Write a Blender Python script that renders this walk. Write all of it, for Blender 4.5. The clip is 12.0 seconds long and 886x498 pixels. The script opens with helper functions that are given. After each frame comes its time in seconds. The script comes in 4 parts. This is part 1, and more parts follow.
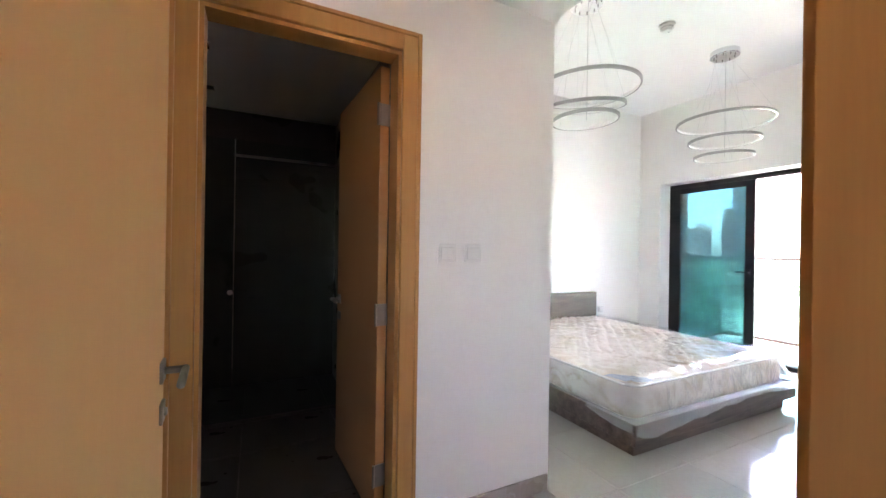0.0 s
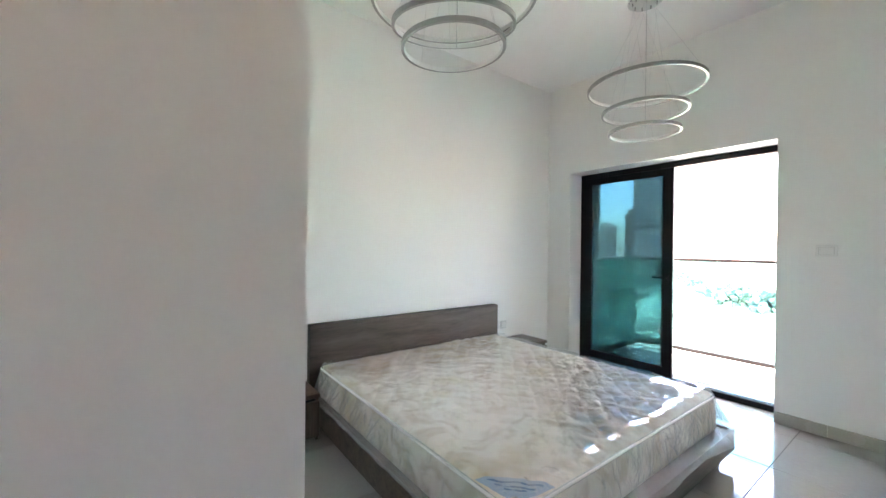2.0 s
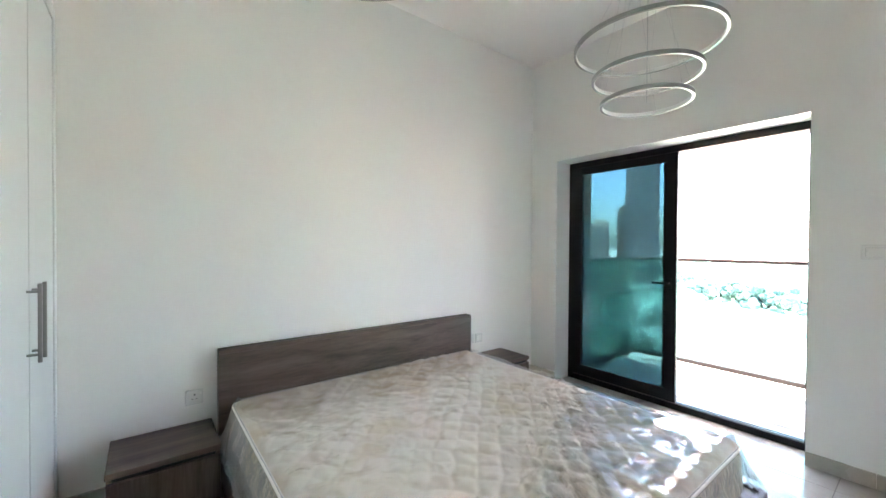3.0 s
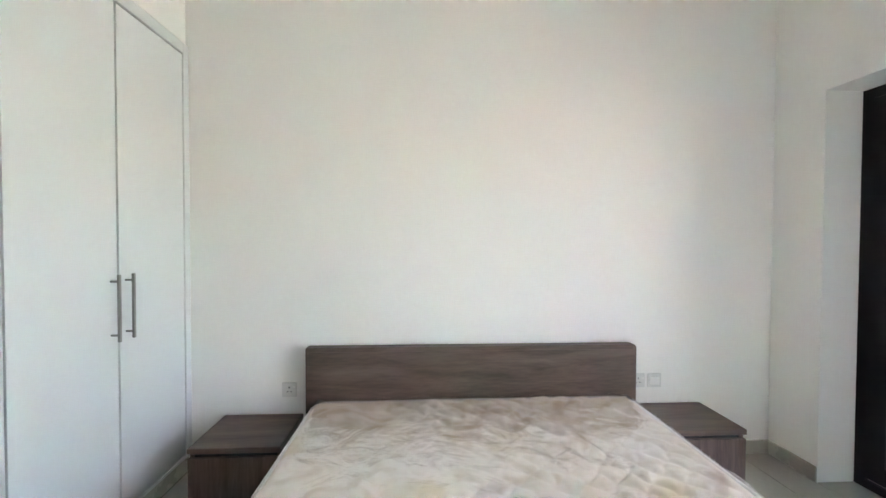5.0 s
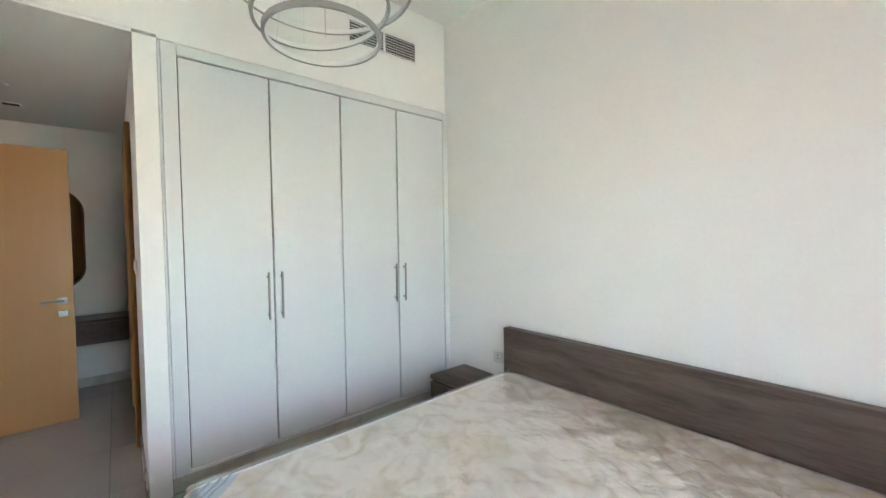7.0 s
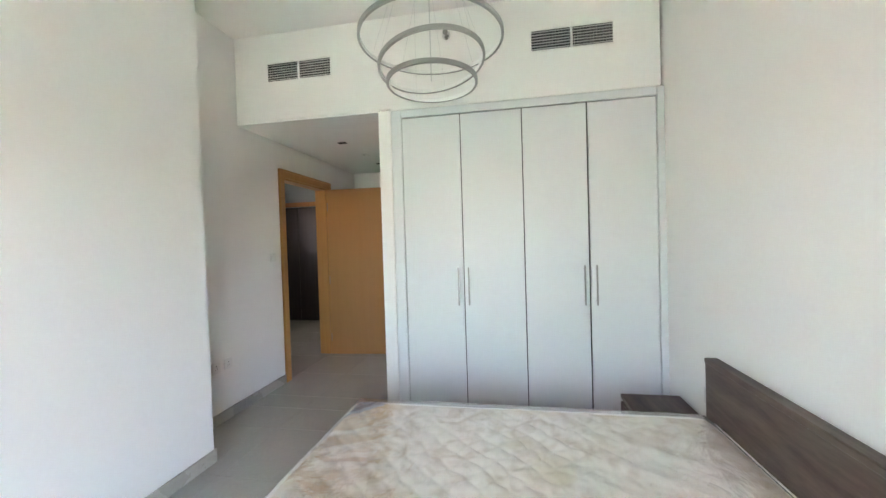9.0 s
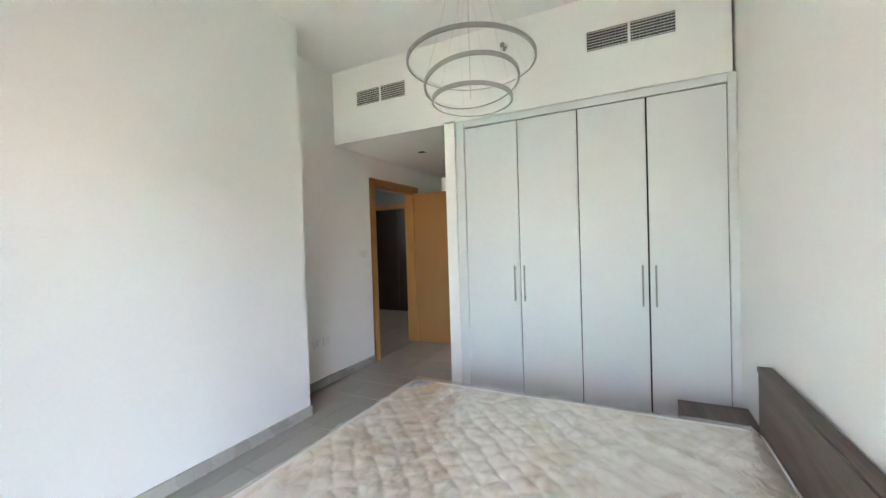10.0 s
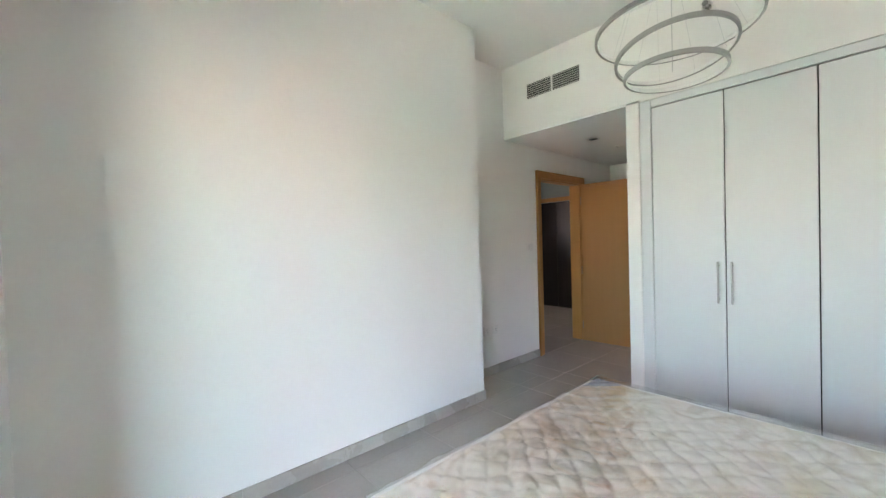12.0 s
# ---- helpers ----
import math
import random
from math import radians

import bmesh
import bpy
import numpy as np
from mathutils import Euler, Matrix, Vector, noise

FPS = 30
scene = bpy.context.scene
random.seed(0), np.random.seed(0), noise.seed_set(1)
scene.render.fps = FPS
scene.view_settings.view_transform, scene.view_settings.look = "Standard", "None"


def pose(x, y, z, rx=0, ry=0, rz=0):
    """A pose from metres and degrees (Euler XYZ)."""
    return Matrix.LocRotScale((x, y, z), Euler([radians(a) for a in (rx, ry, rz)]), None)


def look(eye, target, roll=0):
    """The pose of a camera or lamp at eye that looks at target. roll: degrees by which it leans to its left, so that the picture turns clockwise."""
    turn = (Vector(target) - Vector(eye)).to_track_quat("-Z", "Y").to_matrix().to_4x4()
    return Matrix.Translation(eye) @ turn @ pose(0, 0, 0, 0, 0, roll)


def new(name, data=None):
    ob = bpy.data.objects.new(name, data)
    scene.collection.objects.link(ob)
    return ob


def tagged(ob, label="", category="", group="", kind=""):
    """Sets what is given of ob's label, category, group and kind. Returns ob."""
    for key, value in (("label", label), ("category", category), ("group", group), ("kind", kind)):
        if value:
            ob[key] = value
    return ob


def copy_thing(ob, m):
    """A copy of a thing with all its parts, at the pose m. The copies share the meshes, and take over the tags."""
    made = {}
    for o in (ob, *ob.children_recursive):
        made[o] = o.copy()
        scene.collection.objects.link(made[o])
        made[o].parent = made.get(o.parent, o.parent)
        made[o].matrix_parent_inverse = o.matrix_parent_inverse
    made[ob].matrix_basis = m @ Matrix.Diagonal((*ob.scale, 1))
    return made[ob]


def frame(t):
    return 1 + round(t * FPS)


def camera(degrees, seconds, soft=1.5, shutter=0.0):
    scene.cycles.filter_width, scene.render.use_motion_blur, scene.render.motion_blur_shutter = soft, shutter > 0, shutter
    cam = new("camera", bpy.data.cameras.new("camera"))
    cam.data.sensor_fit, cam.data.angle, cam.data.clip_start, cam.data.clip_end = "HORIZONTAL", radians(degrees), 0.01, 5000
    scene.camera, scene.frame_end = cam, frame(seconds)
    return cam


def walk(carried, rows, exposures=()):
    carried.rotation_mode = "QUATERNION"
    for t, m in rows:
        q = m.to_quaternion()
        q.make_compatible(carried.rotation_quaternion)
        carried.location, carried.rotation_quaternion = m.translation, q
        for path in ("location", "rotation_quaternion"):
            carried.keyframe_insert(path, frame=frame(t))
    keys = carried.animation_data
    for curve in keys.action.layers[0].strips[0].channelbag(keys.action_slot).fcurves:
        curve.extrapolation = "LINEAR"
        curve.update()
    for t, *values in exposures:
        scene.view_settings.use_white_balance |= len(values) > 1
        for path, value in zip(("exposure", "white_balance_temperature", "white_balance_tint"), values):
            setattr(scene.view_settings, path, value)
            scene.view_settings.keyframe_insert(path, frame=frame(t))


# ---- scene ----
cam = camera(98.4, 12.0)
PATH = [
    (0, (0.333, 0.135, 1.254), (1.217, 1.929, 1.254), 0.9),
    (0.5, (0.619, 0.35, 1.267), (1.572, 2.109, 1.266), 1.0),
    (1, (0.865, 0.601, 1.28), (1.859, 2.337, 1.278), 1.0),
    (1.5, (1.145, 0.749, 1.281), (2.247, 2.419, 1.282), 0.9),
    (2, (1.48, 0.872, 1.315), (2.682, 2.471, 1.306), 0.6),
    (2.5, (1.784, 1.026, 1.346), (3.021, 2.597, 1.323), 0.4),
    (4.5, (2.84, 1.56, 1.34), (3.521, 3.44, 1.306), 0.5),
    (5, (3.077, 1.513, 1.34), (3.185, 3.51, 1.3), 0.2),
    (5.5, (3.411, 1.489, 1.366), (2.988, 3.443, 1.31), -0.2),
    (6, (3.737, 1.468, 1.367), (2.843, 3.256, 1.308), -0.6),
    (6.5, (4.024, 1.502, 1.355), (2.799, 3.082, 1.306), -0.8),
    (7, (4.246, 1.597, 1.397), (2.726, 2.896, 1.33), -0.8),
    (7.5, (4.441, 1.791, 1.39), (2.634, 2.646, 1.334), -1.2),
    (9.5, (4.757, 3.012, 1.398), (2.869, 2.354, 1.36), -1.8),
    (10, (4.838, 3.204, 1.399), (3.052, 2.304, 1.364), -1.8),
    (10.5, (4.911, 3.335, 1.392), (3.233, 2.247, 1.356), -1.8),
    (11, (4.93, 3.389, 1.389), (3.361, 2.149, 1.354), -1.8),
    (11.5, (4.962, 3.287, 1.389), (3.498, 1.925, 1.353), -1.7),
    (12, (4.979, 3.045, 1.388), (3.656, 1.546, 1.349), -1.7),
]
EXPO = [(0, 6.68, 7100, 35), (0.6, 6.48, 7150, 35), (1.0, 6.32, 7100, 35), (1.5, 6.05, 7100, 30), (2.2, 5.72, 7100, 28), (4.5, 5.74, 7400, 32), (5.0, 5.92, 7400, 32), (5.6, 5.74, 7350, 31), (6.0, 5.7, 7350, 31), (7.5, 5.85, 7400, 30), (9.5, 5.82, 7350, 30), (10.5, 5.7, 7350, 30), (12, 5.7, 7350, 30)]
scene.cycles.diffuse_bounces = 10
walk(cam, [(t, look(eye, target, roll)) for t, eye, target, roll in PATH], EXPO)

# ---- light ----
def setup_world():
    w = bpy.data.worlds.new("sky")
    w.use_nodes = True
    nt = w.node_tree
    nt.nodes.clear()
    out = nt.nodes.new("ShaderNodeOutputWorld")
    bg = nt.nodes.new("ShaderNodeBackground")
    sky = nt.nodes.new("ShaderNodeTexSky")
    sky.sky_type = "NISHITA"
    sky.sun_disc = False
    sky.sun_elevation = radians(66)
    sky.sun_rotation = radians(150)
    sky.air_density = 1.0
    sky.dust_density = 2.0
    bg.inputs["Strength"].default_value = SKY
    nt.links.new(sky.outputs[0], bg.inputs[0])
    nt.links.new(bg.outputs[0], out.inputs[0])
    scene.world = w


SKY, SUN = 0.12, 3.5
setup_world()
sun = new("sun", bpy.data.lights.new("sun", "SUN"))
sun.data.energy, sun.data.angle, sun.data.color = SUN, radians(0.5), (1.0, 0.95, 0.88)
sun.data.cycles.use_multiple_importance_sampling = False
sun.matrix_world = look((0.55, -0.75, 2.5), (0, 0, 0))

def portal(y0, y1, top):
    g = new("sky_portal", bpy.data.lights.new("sky_portal", "AREA"))
    g.data.shape, g.data.size, g.data.size_y = "RECTANGLE", y1 - y0, top
    g.data.cycles.is_portal = True
    g.matrix_world = look((5.60, (y0 + y1) / 2, top / 2), (0, (y0 + y1) / 2, top / 2))


portal(1.68, 3.51, 2.175)
# Guides sky light through the unseen window added at the hall's end.
portal(-0.35, 0.0, 2.15)
# Portals for the two openings added in the hall's south wall.
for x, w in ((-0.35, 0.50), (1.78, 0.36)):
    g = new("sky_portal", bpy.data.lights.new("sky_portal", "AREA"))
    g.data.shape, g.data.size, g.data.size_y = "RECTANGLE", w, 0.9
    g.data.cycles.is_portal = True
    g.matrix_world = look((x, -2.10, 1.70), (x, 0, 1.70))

# ---- plan, metres ----
N, S, E, W = 3.815, 0.775, 5.285, 1.725          # bedroom walls; W is the wardrobe face
CS, CN, CW = 0.400, 1.69, -0.75                   # entry passage: south, north and west walls
H, HC = 3.20, 2.455                              # ceilings of bedroom and passage
JOG = 2.545                                      # where the south wall steps in
HALL_S, HALL_W, HALL_E = -1.9, -1.75, E        # outer hall
BATH_N = 4.02
WIN = (1.68, 3.51, 2.175)                        # balcony opening: y from, y to, top
WALL_T = 0.22
TE = 0.13                                        # thickness of the entry wall


# ---- materials ----
def material(name):
    m = bpy.data.materials.new(name)
    m.use_nodes = True
    m.node_tree.nodes.clear()
    return m, m.node_tree


def node(nt, kind, **inputs):
    n = nt.nodes.new(kind)
    for k, v in inputs.items():
        n.inputs[k.replace("_", " ")].default_value = v
    return n


def surface(name, color, rough=0.5, metal=0.0, vary=0.04, scale=6.0, fine=90.0, bump=0.05, spec=0.5, stretch=(1, 1, 1), random_tone=0.0, tint=None, tint_amount=0.0, coat=0.0):
    """A paint, plastic, stone or metal: two scales of tone, roughness and fine relief."""
    m, nt = material(name)
    L = nt.links.new
    out = node(nt, "ShaderNodeOutputMaterial")
    b = node(nt, "ShaderNodeBsdfPrincipled", Metallic=metal, Roughness=rough)
    b.inputs["Specular IOR Level"].default_value = spec
    b.inputs["Coat Weight"].default_value = coat
    tc = node(nt, "ShaderNodeTexCoord")
    mp = node(nt, "ShaderNodeMapping")
    mp.inputs["Scale"].default_value = stretch
    L(tc.outputs["Object"], mp.inputs["Vector"])
    n1 = node(nt, "ShaderNodeTexNoise", Scale=scale, Detail=4.0)
    n2 = node(nt, "ShaderNodeTexNoise", Scale=fine, Detail=3.0)
    L(mp.outputs[0], n1.inputs["Vector"]), L(mp.outputs[0], n2.inputs["Vector"])
    add = node(nt, "ShaderNodeMath"); add.operation = "ADD"
    L(n1.outputs["Fac"], add.inputs[0]), L(n2.outputs["Fac"], add.inputs[1])
    rng = node(nt, "ShaderNodeMapRange", From_Min=0.6, From_Max=1.4, To_Min=1 - vary, To_Max=1 + vary)
    L(add.outputs[0], rng.inputs["Value"])
    val = rng.outputs[0]
    if random_tone:
        oi = node(nt, "ShaderNodeObjectInfo")
        r2 = node(nt, "ShaderNodeMapRange", To_Min=1 - random_tone, To_Max=1 + random_tone)
        L(oi.outputs["Random"], r2.inputs["Value"])
        mul = node(nt, "ShaderNodeMath"); mul.operation = "MULTIPLY"
        L(val, mul.inputs[0]), L(r2.outputs[0], mul.inputs[1])
        val = mul.outputs[0]
    mix = node(nt, "ShaderNodeMix"); mix.data_type = "RGBA"; mix.blend_type = "MULTIPLY"
    mix.inputs["Factor"].default_value = 1.0
    mix.inputs["A"].default_value = (*color, 1)
    L(val, mix.inputs["B"])
    col = mix.outputs["Result"]
    if tint:
        n3 = node(nt, "ShaderNodeTexNoise", Scale=scale * 0.6, Detail=3.0)
        L(mp.outputs[0], n3.inputs["Vector"])
        r3 = node(nt, "ShaderNodeMapRange", From_Min=0.52, From_Max=0.72, To_Min=0.0, To_Max=tint_amount)
        L(n3.outputs["Fac"], r3.inputs["Value"])
        mx = node(nt, "ShaderNodeMix"); mx.data_type = "RGBA"
        L(r3.outputs[0], mx.inputs["Factor"]), L(col, mx.inputs["A"])
        mx.inputs["B"].default_value = (*tint, 1)
        col = mx.outputs["Result"]
    L(col, b.inputs["Base Color"])
    rr = node(nt, "ShaderNodeMapRange", From_Min=0.3, From_Max=0.7, To_Min=max(0.02, rough * 0.85), To_Max=min(1, rough * 1.15))
    L(n1.outputs["Fac"], rr.inputs["Value"]), L(rr.outputs[0], b.inputs["Roughness"])
    if bump:
        bp = node(nt, "ShaderNodeBump", Strength=bump, Distance=0.004)
        L(add.outputs[0], bp.inputs["Height"]), L(bp.outputs[0], b.inputs["Normal"])
    L(b.outputs[0], out.inputs[0])
    return m


def wood(name, dark, light, rough=0.45, stretch=(0.9, 11, 11), coarse=2.0, bump=0.08):
    """Laminate or veneer with its grain along the first axis."""
    m, nt = material(name)
    L = nt.links.new
    out = node(nt, "ShaderNodeOutputMaterial")
    b = node(nt, "ShaderNodeBsdfPrincipled", Roughness=rough)
    b.inputs["Specular IOR Level"].default_value = 0.35
    tc, mp = node(nt, "ShaderNodeTexCoord"), node(nt, "ShaderNodeMapping")
    mp.inputs["Scale"].default_value = stretch
    oi = node(nt, "ShaderNodeObjectInfo")
    off = node(nt, "ShaderNodeVectorMath"); off.operation = "SCALE"
    off.inputs[0].default_value = (3.1, 7.7, 5.3)
    L(oi.outputs["Random"], off.inputs["Scale"]), L(off.outputs[0], mp.inputs["Location"])
    L(tc.outputs["Object"], mp.inputs["Vector"])
    n1 = node(nt, "ShaderNodeTexNoise", Scale=coarse, Detail=6.0, Roughness=0.6, Distortion=0.5)
    n2 = node(nt, "ShaderNodeTexNoise", Scale=coarse * 7, Detail=4.0)
    L(mp.outputs[0], n1.inputs["Vector"]), L(mp.outputs[0], n2.inputs["Vector"])
    mxn = node(nt, "ShaderNodeMath"); mxn.operation = "MULTIPLY_ADD"
    mxn.inputs[1].default_value = 0.3
    L(n2.outputs["Fac"], mxn.inputs[0]), L(n1.outputs["Fac"], mxn.inputs[2])
    ramp = node(nt, "ShaderNodeValToRGB")
    ramp.color_ramp.elements[0].position, ramp.color_ramp.elements[0].color = 0.46, (*dark, 1)
    ramp.color_ramp.elements[1].position, ramp.color_ramp.elements[1].color = 0.86, (*light, 1)
    L(mxn.outputs[0], ramp.inputs[0]), L(ramp.outputs[0], b.inputs["Base Color"])
    bp = node(nt, "ShaderNodeBump", Strength=bump, Distance=0.003)
    L(mxn.outputs[0], bp.inputs["Height"]), L(bp.outputs[0], b.inputs["Normal"])
    L(b.outputs[0], out.inputs[0])
    return m


def clear_sheet(name, color, gloss_rough=0.02, ior=1.45, strength=1.0, bump=0.0, scale=20.0, milky=0.0, solid=False):
    """Thin glass or film: tinted straight-through light with a Fresnel gloss."""
    m, nt = material(name)
    L = nt.links.new
    out = node(nt, "ShaderNodeOutputMaterial")
    if solid:
        tr = node(nt, "ShaderNodeBsdfRefraction", Color=(*color, 1), Roughness=0.0, IOR=1.0)
    else:
        tr = node(nt, "ShaderNodeBsdfTransparent", Color=(*color, 1))
    gl = node(nt, "ShaderNodeBsdfGlossy", Roughness=gloss_rough)
    fr = node(nt, "ShaderNodeFresnel", IOR=ior)
    mul = node(nt, "ShaderNodeMath"); mul.operation = "MULTIPLY"
    mul.inputs[1].default_value = strength
    mix = node(nt, "ShaderNodeMixShader")
    L(fr.outputs[0], mul.inputs[0]), L(mul.outputs[0], mix.inputs[0])
    L(tr.outputs[0], mix.inputs[1]), L(gl.outputs[0], mix.inputs[2])
    if bump:
        tc = node(nt, "ShaderNodeTexCoord")
        nz = node(nt, "ShaderNodeTexNoise", Scale=scale, Detail=5.0, Roughness=0.62, Distortion=1.2)
        bp = node(nt, "ShaderNodeBump", Strength=bump, Distance=0.02)
        L(tc.outputs["Object"], nz.inputs["Vector"]), L(nz.outputs["Fac"], bp.inputs["Height"])
        L(bp.outputs[0], gl.inputs["Normal"]), L(bp.outputs[0], fr.inputs["Normal"])
    if milky:
        df = node(nt, "ShaderNodeBsdfDiffuse", Color=(0.85, 0.86, 0.87, 1))
        mk = node(nt, "ShaderNodeMixShader")
        mk.inputs[0].default_value = milky
        L(mix.outputs[0], mk.inputs[1]), L(df.outputs[0], mk.inputs[2]), L(mk.outputs[0], out.inputs[0])
    else:
        L(mix.outputs[0], out.inputs[0])
    return m


M_WALL = surface("white_wall_paint", (0.80, 0.79, 0.765), 0.6, vary=0.015, scale=1.4, fine=60, bump=0.04, spec=0.3)
M_CEIL = surface("ceiling_paint", (0.82, 0.815, 0.80), 0.75, vary=0.012, scale=1.2, fine=50, bump=0.03, spec=0.2)
M_LAM = surface("white_laminate", (0.63, 0.65, 0.65), 0.45, vary=0.01, scale=2, fine=160, bump=0.015)
M_TILE = surface("porcelain_tile", (0.375, 0.357, 0.322), 0.09, vary=0.05, scale=3.5, fine=40, bump=0.012, random_tone=0.03, spec=0.5)
M_SKIRT = surface("skirting_tile", (0.42, 0.395, 0.345), 0.28, vary=0.06, scale=4, fine=50, bump=0.03, random_tone=0.03)
M_GROUT = surface("grout", (0.19, 0.175, 0.155), 0.9, vary=0.1)
M_BED = wood("grey_brown_laminate", (0.060, 0.042, 0.033), (0.150, 0.108, 0.084), 0.42, stretch=(0.9, 6.5, 6.5), bump=0.04)
M_BEDV = wood("grey_brown_laminate_upright", (0.060, 0.042, 0.033), (0.150, 0.108, 0.084), 0.42, stretch=(11, 11, 0.9))
M_DOOR = wood("maple_veneer", (0.418, 0.210, 0.081), (0.434, 0.221, 0.087), 0.38, stretch=(14, 14, 0.8), coarse=1.6, bump=0.006)
M_CASE = wood("maple_casing", (0.42, 0.202, 0.064), (0.47, 0.235, 0.078), 0.36, stretch=(16, 16, 0.8), coarse=1.6, bump=0.02)
M_STEEL = surface("brushed_steel", (0.29, 0.285, 0.275), 0.35, 1.0, vary=0.06, scale=20, fine=250, bump=0.02)
M_CHROME = surface("chrome", (0.72, 0.73, 0.74), 0.08, 1.0, vary=0.02, bump=0.0)
M_RING = surface("ring_aluminium", (0.34, 0.335, 0.325), 0.42, 0.35, vary=0.04, scale=12, fine=160, bump=0.02)
M_DIFF = surface("ring_diffuser", (0.82, 0.82, 0.80), 0.5, vary=0.01, bump=0.0)
M_WIRE = surface("steel_wire", (0.5, 0.5, 0.5), 0.4, 0.6, vary=0.02, bump=0.0)
M_PLASTIC = surface("white_plastic", (0.74, 0.735, 0.71), 0.3, vary=0.02, scale=20, bump=0.01)
M_LIP = surface("grey_edge_lipping", (0.48, 0.47, 0.45), 0.4, vary=0.03, bump=0.0)
M_DARK = surface("dark_gap", (0.015, 0.015, 0.015), 0.8, vary=0.1)
M_ALU = surface("black_aluminium", (0.006, 0.006, 0.007), 0.5, 0.0, vary=0.1, scale=15, bump=0.02, spec=0.2)
M_RAIL = surface("dark_rail_metal", (0.045, 0.032, 0.028), 0.45, 0.2, vary=0.1)
M_GRILLE = surface("grille_enamel", (0.55, 0.54, 0.52), 0.4, vary=0.03, bump=0.0)
M_GLASS = clear_sheet("blue_grey_tinted_glass", (0.305, 0.415, 0.435), 0.0, 1.5, 0.5, solid=True)
M_CLEAR = clear_sheet("railing_glass", (0.55, 0.85, 0.815), 0.0, 1.5, 0.8, solid=True)
M_SHOWER = clear_sheet("shower_glass", (0.85, 0.92, 0.90), 0.0, 1.5, 0.3)
M_FILM = clear_sheet("clear_plastic_film", (0.985, 0.985, 0.985), 0.05, 1.42, 0.42, bump=0.45, scale=7.0, solid=True)
M_SKIRTF = clear_sheet("creased_plastic_film", (0.96, 0.965, 0.97), 0.10, 1.42, 0.55, bump=0.7, scale=9.0, milky=0.27)
M_MIRROR = surface("mirror_glass", (0.8, 0.81, 0.81), 0.02, 1.0, vary=0.0, bump=0.0)
M_VANITY = wood("dark_walnut", (0.030, 0.014, 0.009), (0.075, 0.034, 0.020), 0.4)
M_CERAMIC = surface("sanitary_ceramic", (0.78, 0.78, 0.76), 0.12, vary=0.01, bump=0.0)
# Brown tile lowered to near black, so the unlit bathroom's darkness is in the colour.
M_BTILE = surface("bathroom_tile_darkened", (0.085, 0.072, 0.060), 0.3, vary=0.08, scale=3, fine=30, bump=0.02, random_tone=0.03)
# Dark teal stands in for dim bluish daylight on pale hall surfaces.
M_HALL = surface("hall_dimmed_surface", (0.22, 0.28, 0.28), 0.6, vary=0.02, scale=1.2, bump=0.03)
M_DDOOR = wood("dark_entrance_veneer", (0.012, 0.007, 0.006), (0.022, 0.014, 0.011), 0.4, stretch=(18, 18, 0.8))
M_BALC = surface("balcony_tile", (0.44, 0.41, 0.37), 0.5, vary=0.08, scale=4, fine=60, bump=0.05, random_tone=0.04)
M_RENDER = surface("facade_render", (0.50, 0.44, 0.40), 0.8, vary=0.06, scale=2, bump=0.08)
M_SAND = surface("sandy_ground", (0.38, 0.335, 0.275), 0.9, vary=0.30, scale=0.09, fine=0.5, bump=0.0, tint=(0.15, 0.145, 0.11), tint_amount=0.85)
M_ROAD = surface("asphalt", (0.10, 0.098, 0.095), 0.8, vary=0.12, scale=0.05, fine=1.0, bump=0.0)
M_LEAF = surface("far_foliage", (0.115, 0.12, 0.10), 0.8, vary=0.3, scale=0.1, fine=1.5, bump=0.0)
M_TOWER = surface("tower_cladding", (0.40, 0.37, 0.33), 0.5, vary=0.06, scale=0.03, fine=0.3, bump=0.0)
M_TOWERG = surface("tower_glass", (0.13, 0.125, 0.12), 0.25, vary=0.1, scale=0.05, bump=0.0)
M_STONE = surface("tower_stone", (0.47, 0.39, 0.31), 0.8, vary=0.08, scale=0.04, fine=0.5, bump=0.0)
M_BROWN = surface("brown_facade", (0.13, 0.10, 0.08), 0.7, vary=0.12, scale=0.2, fine=1.0, bump=0.0)
M_CAR = surface("car_paint", (0.6, 0.6, 0.6), 0.3, vary=0.02, random_tone=0.5)


